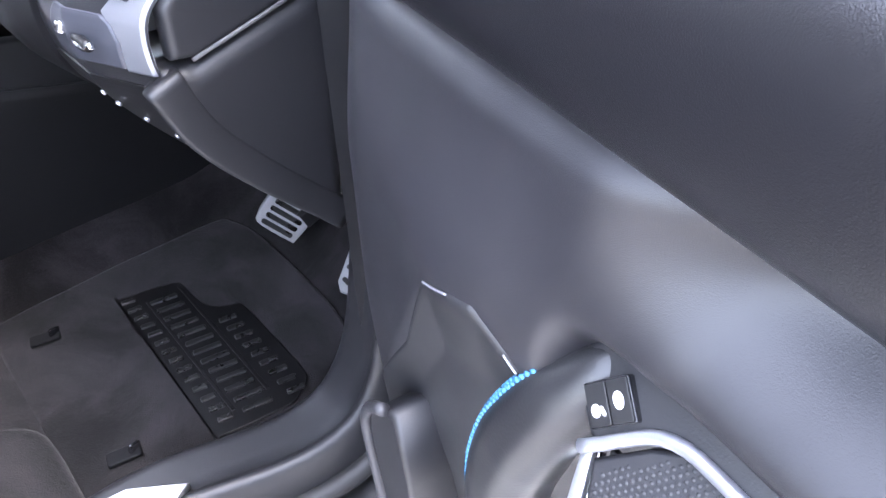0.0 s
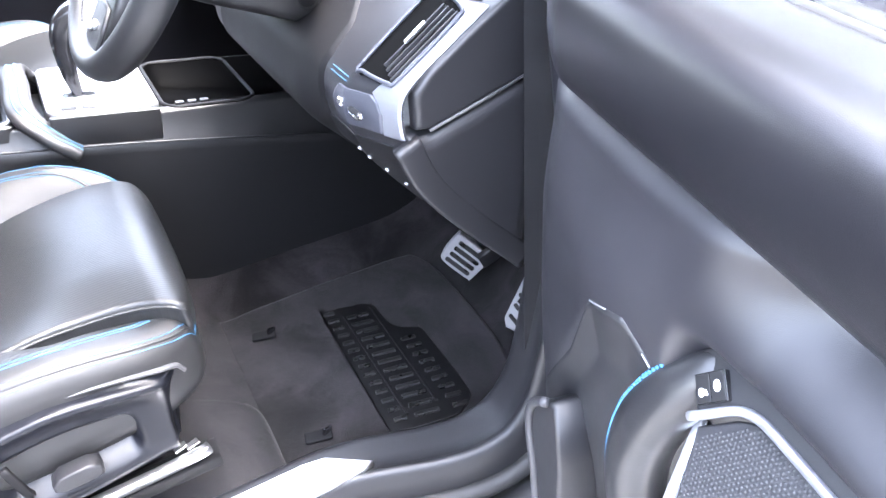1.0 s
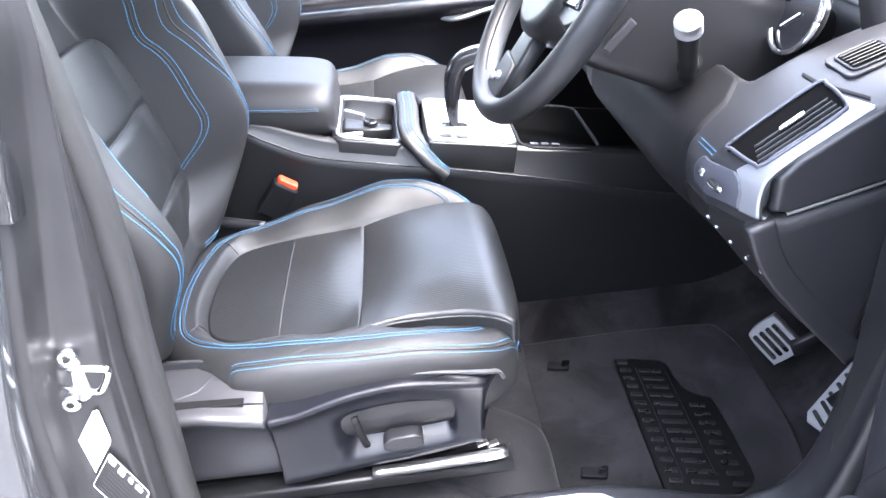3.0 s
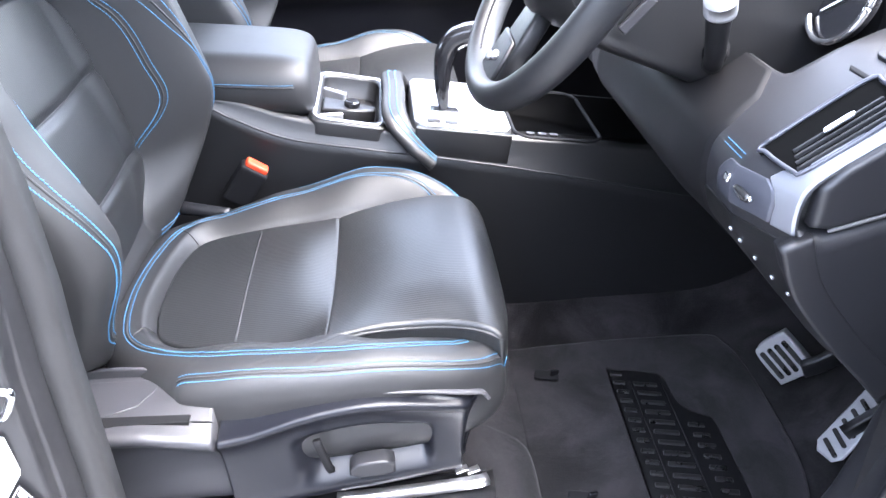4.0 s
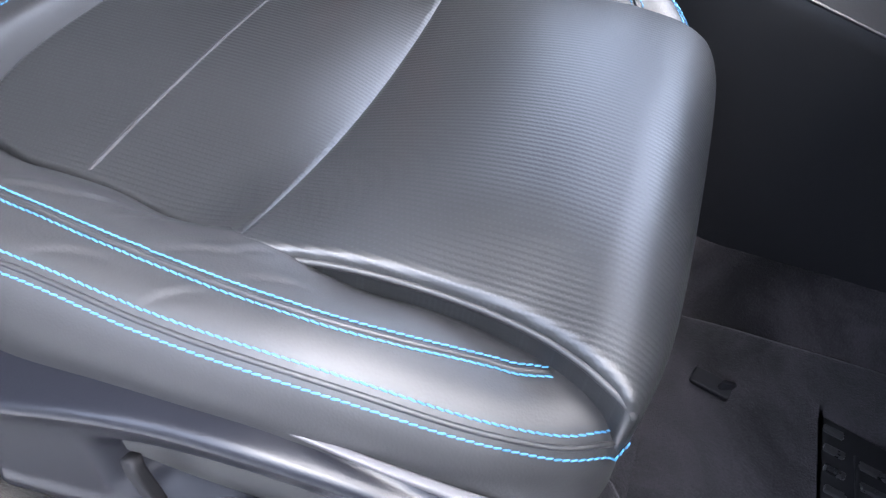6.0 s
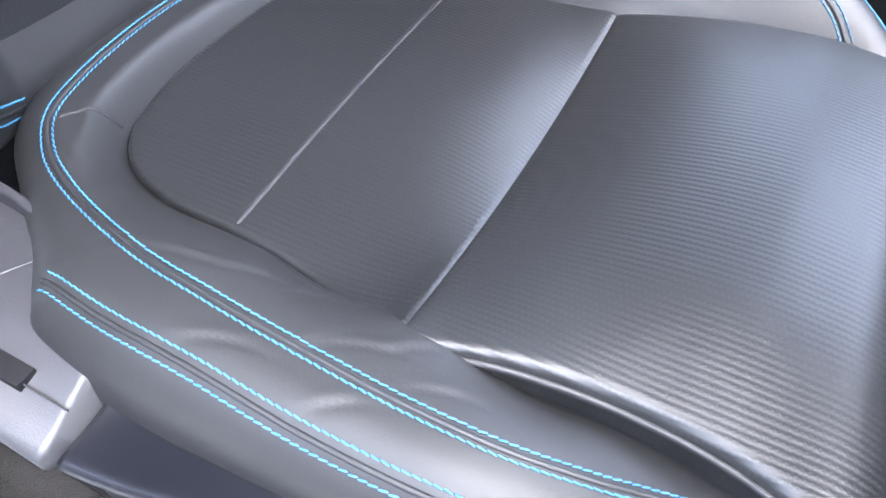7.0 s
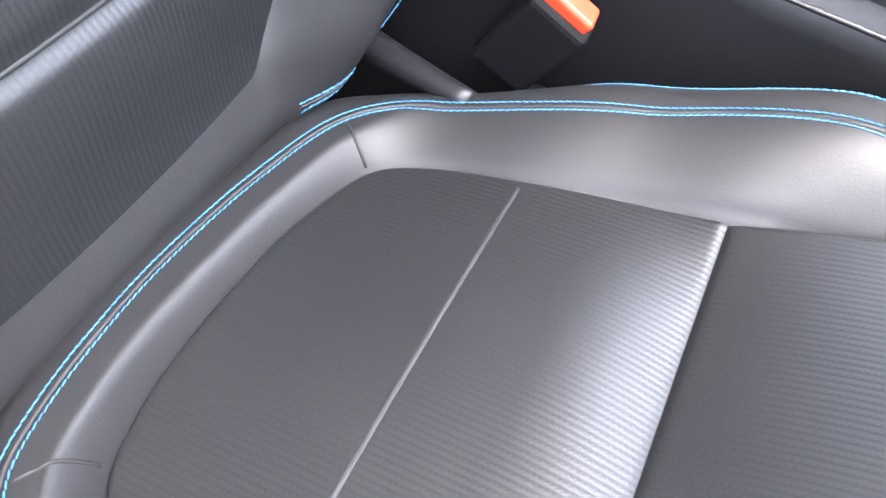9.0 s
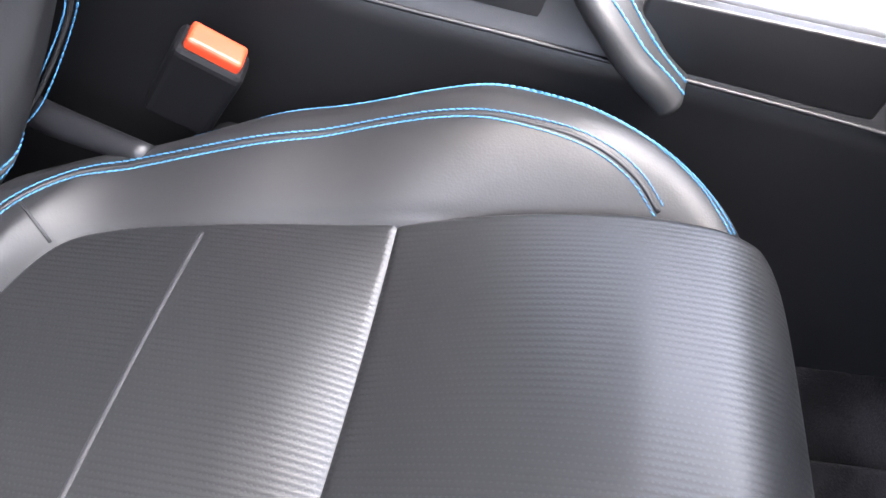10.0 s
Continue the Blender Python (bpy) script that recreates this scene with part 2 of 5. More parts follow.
def tube(name, path, r, n=12, up=(0, 0, 1), squash=1.0, scale=None):
    return sweep(name, path, circle(r, n, squash), up, scale)


def rounded(w, h, r, n=5):
    """A rectangle with round corners, as a profile."""
    out = []
    for cx, cy, a in ((w / 2 - r, h / 2 - r, 0), (-w / 2 + r, h / 2 - r, 90), (-w / 2 + r, -h / 2 + r, 180), (w / 2 - r, -h / 2 + r, 270)):
        for i in range(n + 1):
            b = radians(a + 90 * i / n)
            out.append((cx + r * math.cos(b), cy + r * math.sin(b)))
    return out


def slab(name, outline, lo, hi, m=None, bevel=0.0, segments=3, smooth=True):
    """An outline in its own xy-plane drawn up from lo to hi, with rounded rims, then set by m."""
    bm = bmesh.new()
    v = [bm.verts.new((x, y, lo)) for x, y in outline]
    f = bm.faces.new(v)
    up = bmesh.ops.extrude_face_region(bm, geom=[f])
    bmesh.ops.translate(bm, verts=[g for g in up["geom"] if isinstance(g, bmesh.types.BMVert)], vec=(0, 0, hi - lo))
    bmesh.ops.recalc_face_normals(bm, faces=bm.faces)
    if bevel:
        rims = [e for e in bm.edges if abs(e.verts[0].co.z - e.verts[1].co.z) < 1e-9]
        bmesh.ops.bevel(bm, geom=rims, offset=bevel, segments=segments, profile=0.5, affect="EDGES")
    for f in bm.faces:
        f.smooth = smooth and len(f.verts) <= 4
    if m is not None:
        bm.transform(m)
    me = bpy.data.meshes.new(name)
    bm.to_mesh(me)
    bm.free()
    return me


def block(name, sx, sy, sz, m, bevel=0.002, segments=2):
    """A box with all its edges rounded, centred on m."""
    bm = bmesh.new()
    bmesh.ops.create_cube(bm, size=1)
    bmesh.ops.scale(bm, vec=(sx, sy, sz), verts=bm.verts)
    if bevel:
        bmesh.ops.bevel(bm, geom=bm.edges[:], offset=bevel, segments=segments, profile=0.5, affect="EDGES")
    bm.transform(m)
    me = bpy.data.meshes.new(name)
    bm.to_mesh(me)
    bm.free()
    return me


def axes_at(at, xdir, ydir):
    """A pose from a place and two directions."""
    x = Vector(xdir).normalized()
    z = x.cross(Vector(ydir)).normalized()
    y = z.cross(x)
    return Matrix(((x[0], y[0], z[0], at[0]), (x[1], y[1], z[1], at[1]), (x[2], y[2], z[2], at[2]), (0, 0, 0, 1)))


def smooth01(x, lo, hi):
    t = np.clip((np.asarray(x, float) - lo) / (hi - lo), 0, 1)
    return t * t * (3 - 2 * t)


def away(x, y, line, closed=True):
    """The distance to a line of places in the plane, and whether inside it."""
    p = np.stack([np.ravel(x), np.ravel(y)], 1)
    a = np.asarray(line, float)
    b = np.roll(a, -1, 0) if closed else a[1:]
    a = a if closed else a[:-1]
    best = np.full(len(p), 9.0)
    inside = np.zeros(len(p), bool)
    for (ax, ay), (bx, by) in zip(a, b):
        dx, dy = bx - ax, by - ay
        t = np.clip(((p[:, 0] - ax) * dx + (p[:, 1] - ay) * dy) / (dx * dx + dy * dy + 1e-18), 0, 1)
        best = np.minimum(best, np.hypot(p[:, 0] - ax - t * dx, p[:, 1] - ay - t * dy))
        if closed and ay != by:
            inside ^= ((ay > p[:, 1]) != (by > p[:, 1])) & (p[:, 0] < (bx - ax) * (p[:, 1] - ay) / (by - ay) + ax)
    return best.reshape(np.shape(x)), inside.reshape(np.shape(x))


def roll(d, r):
    """How far a rim of radius r has dropped at the distance d from its edge."""
    k = np.clip((r - d) / r, 0, 1)
    return r * (1 - np.sqrt(np.maximum(0, 1 - k * k)))


def pad(name, outline, centre, place, rings, rim, skirt=()):
    """A padded surface over an outline: rings from its centre out to a rolled rim, then down the skirt (outward, down) steps."""
    o = np.asarray(outline, float)
    c = np.asarray(centre, float)
    r = np.linspace(0.0, 1.0, rings) ** 0.8
    uv = c + r[:, None, None] * (o[None] - c)
    d, _ = away(uv[..., 0], uv[..., 1], o)
    g = place(uv[..., 0], uv[..., 1], roll(d, rim))
    out = o - c
    out /= np.linalg.norm(out, axis=1)[:, None]
    extra = [place(*(o + out * w).T, np.full(len(o), rim + drop)) for w, drop in skirt]
    g = np.concatenate([g, np.array(extra)], 0) if extra else g
    return sheet(name, g, wrap_v=True)


def stitches(name, line, pitch=0.0052, length=0.0050, thick=0.00055, slant=0.0, up=(0, 0, 1)):
    """A row of short raised stitches along a line of places."""
    p = np.asarray(line, float)
    s = np.r_[0, np.cumsum(np.linalg.norm(np.diff(p, axis=0), axis=1))]
    n = max(2, int(s[-1] / pitch))
    at = np.linspace(pitch / 2, s[-1] - pitch / 2, n)
    mid = np.stack([np.interp(at, s, p[:, j]) for j in range(3)], 1)
    ahead = np.stack([np.interp(at + 0.002, s, p[:, j]) for j in range(3)], 1) - np.stack([np.interp(at - 0.002, s, p[:, j]) for j in range(3)], 1)
    ahead /= np.linalg.norm(ahead, axis=1)[:, None] + 1e-12
    upv = np.broadcast_to(np.asarray(up, float), p.shape) if np.ndim(up) == 1 else np.asarray(up, float)
    u = np.stack([np.interp(at, s, upv[:, j]) for j in range(3)], 1)
    side = np.cross(ahead, u)
    side /= np.linalg.norm(side, axis=1)[:, None] + 1e-12
    u = np.cross(side, ahead)
    ahead = ahead + slant * side
    verts, faces = [], []
    for i in range(n):
        base = len(verts)
        for q, w in ((-0.5, 0.35), (-0.3, 1.0), (0.3, 1.0), (0.5, 0.35)):
            for a in range(6):
                an = a * math.pi / 3
                verts.append(mid[i] + ahead[i] * q * length + w * thick * (math.cos(an) * side[i] + math.sin(an) * u[i]))
        for k in range(3):
            for a in range(6):
                b = (a + 1) % 6
                faces.append((base + k * 6 + a, base + k * 6 + b, base + k * 6 + 6 + b, base + k * 6 + 6 + a))
        faces += [tuple(base + a for a in range(5, -1, -1)), tuple(base + 18 + a for a in range(6))]
    me = bpy.data.meshes.new(name)
    me.from_pydata([tuple(v) for v in np.array(verts).tolist()], [], faces)
    me.polygons.foreach_set("use_smooth", [True] * len(me.polygons))
    return me


def shifted(line, d):
    """A line in the plane moved sideways by d."""
    p = np.asarray(line, float)
    t = np.gradient(p, axis=0)
    t /= np.linalg.norm(t, axis=1)[:, None] + 1e-12
    return p + np.reshape(d, (-1, 1)) * np.stack([-t[:, 1], t[:, 0]], 1)


# ---- seats ----
def sq(a):
    return a * a


INSERT = [(-0.114, 0.607), (-0.124, 0.6095), (-0.18, 0.6245), (-0.22, 0.6325), (-0.25, 0.635), (-0.292, 0.638), (-0.325, 0.648), (-0.345, 0.666), (-0.353, 0.69), (-0.358, 0.725), (-0.3575, 0.777), (-0.353, 0.831), (-0.338, 0.883), (-0.305, 0.903), (-0.25, 0.914), (-0.19, 0.9235), (-0.124, 0.930), (-0.114, 0.9305)]
DOME_NEAR = [(-0.138, 0.604), (-0.085, 0.618), (-0.033, 0.624), (0.018, 0.619), (0.056, 0.605), (0.072, 0.599)]
DOME_FRONT = [(0.081, 0.628), (0.087, 0.68), (0.089, 0.77), (0.088, 0.86), (0.085, 0.905), (0.075, 0.930)]
DOME_FAR = [(0.060, 0.935), (0.015, 0.938), (-0.041, 0.936), (-0.100, 0.932), (-0.135, 0.928)]
RIM = [(-0.405, 0.64), (-0.365, 0.603), (-0.33, 0.577), (-0.306, 0.553), (-0.285, 0.541), (-0.2, 0.535), (-0.1, 0.536), (-0.005, 0.548), (0.040, 0.564), (0.069, 0.590), (0.077, 0.635), (0.079, 0.72), (0.079, 0.80), (0.078, 0.88), (0.076, 0.932), (0.068, 0.958), (0.045, 0.984), (0.005, 1.008), (-0.06, 1.030), (-0.11, 1.033), (-0.2, 1.021), (-0.28, 0.992), (-0.36, 0.958), (-0.408, 0.915), (-0.425, 0.80), (-0.42, 0.70)]
SEAM_U = [(0.030, 0.612), (0.014, 0.604), (0.003, 0.601), (-0.0135, 0.595), (-0.039, 0.586), (-0.075, 0.578), (-0.115, 0.5765), (-0.165, 0.579), (-0.215, 0.583), (-0.255, 0.588), (-0.30, 0.600), (-0.335, 0.613), (-0.357, 0.627), (-0.373, 0.647), (-0.382, 0.680), (-0.387, 0.715), (-0.390, 0.755), (-0.389, 0.80), (-0.385, 0.838), (-0.376, 0.882), (-0.363, 0.910), (-0.338, 0.932), (-0.30, 0.947), (-0.245, 0.961), (-0.20, 0.973), (-0.155, 0.983), (-0.105, 0.985), (-0.063, 0.981), (-0.025, 0.973), (0.0, 0.963), (0.016, 0.950)]
SEAM_LOW = [(-0.297, 0.561), (-0.25, 0.5545), (-0.20, 0.552), (-0.145, 0.549), (-0.09, 0.550), (-0.04, 0.5565), (0.0065, 0.566), (0.0425, 0.579), (0.062, 0.592), (0.0735, 0.606)]
SEAM_FAR = [(-0.285, 0.982), (-0.235, 1.002), (-0.155, 1.015), (-0.095, 1.018), (-0.059, 1.013), (-0.024, 1.003), (0.010, 0.989), (0.038, 0.973), (0.060, 0.950)]

insert_line = np.vstack([spline(INSERT, 180), np.linspace((-0.114, 0.9305), (-0.114, 0.6070), 40)[1:-1]])
dome_line = np.vstack([spline(DOME_NEAR + DOME_FRONT + DOME_FAR, 230), np.linspace((-0.135, 0.928), (-0.138, 0.604), 40)[1:-1]])
# worn creases across the near bolster and at its back corner
rng = random.Random(7)
CREASES = [(-0.27 + 0.021 * k + rng.uniform(-0.006, 0.006), 0.600 + rng.uniform(-0.012, 0.010), radians(rng.uniform(15, 55)), rng.uniform(0.010, 0.022)) for k in range(9)]
CREASES += [(-0.20, 0.566, radians(20), 0.018), (-0.14, 0.563, radians(35), 0.012), (-0.355, 0.648, radians(-50), 0.012), (-0.33, 0.62, radians(-30), 0.014)]
both_line = spline(INSERT[2:-2][::-1] + DOME_NEAR[1:] + DOME_FRONT + DOME_FAR[:-1], 260, closed=True)
rim_line = spline(RIM, 420, closed=True)


def bolster_z(x, y):
    d, inside = away(x, y, both_line)
    d = np.where(inside, -d, d)
    near = 0.033 - 0.040 * smooth01(x, -0.10, 0.085)
    far = 0.025 + 0.004 * smooth01(x, -0.33, -0.2) + 0.022 * smooth01(x, -0.2, -0.08) - 0.028 * smooth01(x, -0.04, 0.085)
    h = near + (far - near) * smooth01(y, 0.66, 0.88)
    wide = (0.045 + 0.012 * smooth01(y, 0.66, 0.88)) * (1 - 0.62 * (1 - smooth01(x, -0.37, -0.31)))
    ramp = np.sin(0.5 * math.pi * np.clip((d + 0.004) / wide, 0, 1))
    z = 0.336 + 0.94 * h * ramp - 0.014 * smooth01(-d, 0.0, 0.012)
    # its foot rises to the corner of the centre panel and dips along the front pad
    close = 1 - smooth01(y, 0.66, 0.72)
    z = z + (1 - ramp) * (np.exp(-sq((x + 0.128) / 0.040)) * (0.007 + 0.014 * close) - 0.001 * close * smooth01(x, -0.07, -0.02)) - 0.0022 * np.exp(-sq((d - 0.001) / 0.004))
    z = z - 0.008 * (1 - smooth01(x, -0.32, -0.22))
    e, _ = away(x, y, rim_line)
    z = z - roll(e, 0.034)
    for cx, cy, ang, span in CREASES:
        c, s = math.cos(ang), math.sin(ang)
        u, v = (x - cx) * c + (y - cy) * s, -(x - cx) * s + (y - cy) * c + 8 * sq((x - cx) * c + (y - cy) * s)
        z = z - np.exp(-sq(u / span)) * (0.0009 * np.exp(-sq(v / 0.0016)) - 0.0006 * np.exp(-sq((v - 0.0045) / 0.003)))
    return z


def valley_z(y):
    """Height of the seam between the centre panel and the front pad."""
    return 0.332 + 0.74 * sq(y - 0.81)


def insert_z(x, y):
    body = 0.334 + 0.006 * (1 - sq((y - 0.77) / 0.15)) + 0.005 * smooth01(x, -0.36, -0.22)
    return body + (valley_z(y) - body) * sq(np.clip((x + 0.200) / 0.064, 0, 1)) - 0.012 * smooth01(x, -0.138, -0.118)


def dome_z(x, y):
    u = np.sin(0.5 * math.pi * np.clip((x + 0.136) / 0.15, 0, 1))
    top = 0.373 - 0.008 * sq((y - 0.775) / 0.15)
    z = valley_z(y) + (top - valley_z(y)) * u - 0.004 * smooth01(x, 0.0, 0.08) - roll(np.maximum(0, 0.089 - x), 0.05) * 0.85
    return z - 0.008 * (1 - smooth01(y, 0.60, 0.70)) * smooth01(x, -0.10, -0.02) * (1 - smooth01(x, 0.0, 0.085))


def on_base(x, y, drop):
    return np.stack([x, y, np.where(drop > 0.034, 0.336, bolster_z(x, y)) - np.where(drop > 0.034, drop - 0.02, 0)], -1)


def on_insert(x, y, drop):
    return np.stack([x, y, insert_z(x, y) - drop], -1)


def on_dome(x, y, drop):
    return np.stack([x, y, dome_z(x, y) - drop], -1)


def line_on_base(p, lift=0.0004):
    return np.column_stack([p, bolster_z(p[:, 0], p[:, 1]) + lift])


# the back: its own plane leans backwards; f stands out of it towards the driver
BACK0 = np.array((-0.398, 0.0, 0.345))
BACK_UP = np.array((-0.26, 0.0, 0.966))
BACK_N = np.array((0.966, 0.0, 0.26))
BACK_RIM = [(0.65, -0.014), (0.77, -0.012), (0.90, -0.014), (0.945, 0.006), (0.978, 0.040), (1.002, 0.095), (1.015, 0.160), (1.022, 0.25), (1.016, 0.40), (0.985, 0.55), (0.92, 0.66), (0.77, 0.69), (0.62, 0.66), (0.555, 0.55), (0.524, 0.40), (0.518, 0.25), (0.522, 0.160), (0.538, 0.095), (0.562, 0.042), (0.595, 0.006)]
BACK_INSERT = [(0.680, 0.011), (0.77, 0.005), (0.87, 0.002), (0.899, 0.005), (0.915, 0.014), (0.922, 0.033), (0.924, 0.06), (0.926, 0.10), (0.927, 0.13), (0.926, 0.19), (0.930, 0.25), (0.920, 0.32), (0.895, 0.357), (0.855, 0.370), (0.77, 0.374), (0.685, 0.370), (0.645, 0.357), (0.62, 0.32), (0.610, 0.25), (0.614, 0.19), (0.633, 0.13), (0.638, 0.095), (0.641, 0.066), (0.648, 0.042), (0.660, 0.021)]
back_rim = spline(BACK_RIM, 300, closed=True)
back_insert = spline(BACK_INSERT, 220, closed=True)


def back_f(y, h):
    a = np.abs(y - 0.77)
    near = smooth01(-y, -0.80, -0.74)
    out = 0.010 + 0.146 * smooth01(h, -0.05, 0.19) * (1 - near) + near * (0.100 * smooth01(h, 0.0, 0.17) + 0.020 - 0.014 * smooth01(h, 0.18, 0.30)) - 0.06 * smooth01(h, 0.30, 0.6)
    e, _ = away(y, h, back_rim)
    lo = 0.112 + 0.034 * smooth01(h, 0.03, 0.12) - 0.02 * smooth01(h, 0.32, 0.42)
    t = np.clip((a - lo) / 0.052, 0, 1)
    return out * t * t * (3 - 2 * t) - roll(e, 0.034)


def insert_f(y, h):
    low = smooth01(h, 0.0, 0.13)
    return 0.020 * low - 0.007 * (1 - low) + 0.010 * low * (1 - sq((y - 0.77) / 0.13)) + 0.012 * smooth01(h, 0.05, 0.2) + 0.010 * smooth01(np.abs(y - 0.77), 0.10, 0.16) * smooth01(h, 0.03, 0.13) - 0.0045 * np.exp(-sq((h - 0.132) / 0.008)) - 0.0045 * np.exp(-sq((h - 0.250) / 0.008))


def on_plane(y, h, f):
    return BACK0 + np.stack([y * 0, y, y * 0], -1) + h[..., None] * BACK_UP + f[..., None] * BACK_N


def on_back(y, h, drop):
    return on_plane(y, h, np.where(drop > 0.04, -drop, back_f(y, h)))


def on_back_insert(y, h, drop):
    return on_plane(y, h, insert_f(y, h) - drop)


def back_run(p, lift=0.0005):
    return on_plane(p[:, 0], p[:, 1], back_f(p[:, 0], p[:, 1]) + lift)


def stitch_pair(line2, offsets, run, parent, up, pitch=0.0044, thick=0.00053):
    for k, d in enumerate(offsets):
        part("stitching", stitches("stitching", run(shifted(line2, d)), pitch=pitch, length=0.98 * pitch, thick=thick, slant=0.16 * (1 if k % 2 else -1), up=up), THREAD, parent, "bright blue twin-needle stitching")


def valance(seat):
    """The plastic side shield of the seat with its scooped control recess."""
    xs = np.linspace(-0.2535, 0.040, 110)
    KX = [-0.26, -0.22, -0.17, -0.13, -0.09, -0.05, -0.01, 0.03]
    crest_z = spline(np.column_stack([KX, [0.308, 0.311, 0.321, 0.3255, 0.3265, 0.319, 0.309, 0.300]]), 200)
    crest_y = spline(np.column_stack([KX, [0.504, 0.508, 0.515, 0.520, 0.523, 0.528, 0.533, 0.538]]), 200)
    hem_z = [0.338, 0.335, 0.332, 0.332, 0.331, 0.327, 0.320, 0.306]
    g = np.zeros((len(xs), 72, 3))
    for i, x in enumerate(xs):
        c, cy, hz_ = np.interp(x, crest_z[:, 0], crest_z[:, 1]), np.interp(x, crest_y[:, 0], crest_y[:, 1]), np.interp(x, KX, hem_z) - 0.003
        bottom = 0.193
        rise = max(hz_ - c, 0.002)
        key = [(0.575, hz_), (0.548, hz_ - 0.001), (0.545, hz_ - 0.35 * rise), (0.540, c + 0.18 * rise), (0.5 * (0.540 + cy) + 0.002, c + 0.0012), (cy + 0.003, c + 0.001), (cy - 0.0005, c - 0.0015), (cy - 0.001, c - 0.006), (cy + 0.003, c - 0.014), (cy + 0.007, c - 0.030), (cy + 0.009, 0.5 * (c + bottom)), (cy + 0.009, bottom + 0.022), (cy + 0.007, bottom + 0.010), (cy + 0.008, bottom + 0.002), (cy + 0.014, bottom - 0.005), (0.57, bottom - 0.006)]
        p = spline(key, 72)
        end = smooth01(x, 0.008, 0.040)
        p[:, 0] += 0.026 * end * end
        p[:, 1] -= 0.004 * end
        scoop = smooth01(x, -0.185, -0.150) * (1 - smooth01(x, -0.034, -0.016)) * smooth01(p[:, 1], 0.203, 0.236) * (1 - smooth01(p[:, 1], c - 0.058, c - 0.030))
        p[:, 0] += 0.024 * scoop
        g[i, :, 0], g[i, :, 1:] = x - 0.020 * end * smooth01(-p[:, 1], -0.30, -0.20), p
    part("side_shield", sheet("side_shield", g, caps=True), SHIELD, seat, "charcoal plastic seat side shield with a scooped recess")
    # rear shield with its slot
    xs = np.linspace(-0.470, -0.2575, 50)
    g = np.zeros((len(xs), 44, 3))
    for i, x in enumerate(xs):
        c = np.interp(x, [-0.47, -0.40, -0.33, -0.257], [0.337, 0.334, 0.330, 0.314])
        key = [(0.60, 0.336), (0.578, 0.3365), (0.552, 0.336), (0.530, 0.45 * c + 0.55 * 0.336), (0.510, c + 0.0015), (0.503, c), (0.500, c - 0.004), (0.503, c - 0.014), (0.520, c - 0.032), (0.530, 0.25), (0.533, 0.20), (0.545, 0.188), (0.58, 0.188)]
        g[i, :, 0], g[i, :, 1:] = x, spline(key, 44)
    rear = part("rear_shield", sheet("rear_shield", g, caps=True), GREY_PLASTIC, seat, "grey plastic rear seat shield with a slot")
    part("slot", slab("slot", [(-0.281, 0.5305), (-0.376, 0.5315), (-0.460, 0.543), (-0.460, 0.506), (-0.40, 0.511), (-0.357, 0.519), (-0.282, 0.520)][::-1], 0.33, 0.3365, Matrix(((1, 0, 0, 0), (0, 1, 0, 0), (-0.05, 0.10, 1, -0.0722), (0, 0, 0, 1))), 0.0004), MATT_BLACK, rear, "black slot")
    part("score_line", block("score_line", 0.026, 0.0008, 0.0016, axes_at((-0.270, 0.523, 0.3260), (1, 0.0, -0.13), (0.0, 1, 0.10)), 0.0), DARK_PLASTIC, rear)
    # hinge cover: a flat plate with a thin upstanding flange and a groove beside it
    cover = part("hinge_cover", slab("hinge_cover", [(-0.475, 0.530), (-0.415, 0.536), (-0.376, 0.530), (-0.34, 0.545), (-0.322, 0.575), (-0.325, 0.586), (-0.40, 0.590), (-0.436, 0.586), (-0.475, 0.570)], 0.325, 0.3368, None, 0.001), GREY_PLASTIC, seat, "grey plastic hinge cover")
    flange = spline([(-0.440, 0.590, 0.339), (-0.425, 0.599, 0.340), (-0.373, 0.5985, 0.340), (-0.342, 0.5955, 0.339), (-0.327, 0.5915, 0.338), (-0.326, 0.585, 0.337)], 40)
    part("flange", sweep("flange", flange, rounded(0.0055, 0.016, 0.002, 3)), GREY_PLASTIC, cover, "thin flange along the hinge cover")
    # controls
    part("recline_lever", sweep("recline_lever", [(-0.150, 0.519, 0.287), (-0.148, 0.517, 0.280), (-0.141, 0.517, 0.245), (-0.139, 0.519, 0.238)], rounded(0.0085, 0.008, 0.002, 3), up=(0, 1, 0)), MATT_BLACK, seat, "short upright black recline switch")
    part("seat_switch", slab("seat_switch", [(-0.118, 0.2405), (-0.108, 0.249), (-0.078, 0.251), (-0.066, 0.245), (-0.066, 0.232), (-0.078, 0.228), (-0.108, 0.227), (-0.118, 0.232)], 0.0, 0.022, axes_at((0, 0.534, 0), (1, 0, 0), (0, 0, 1)), 0.003), PLASTIC, seat, "grey bar-shaped seat adjuster switch")


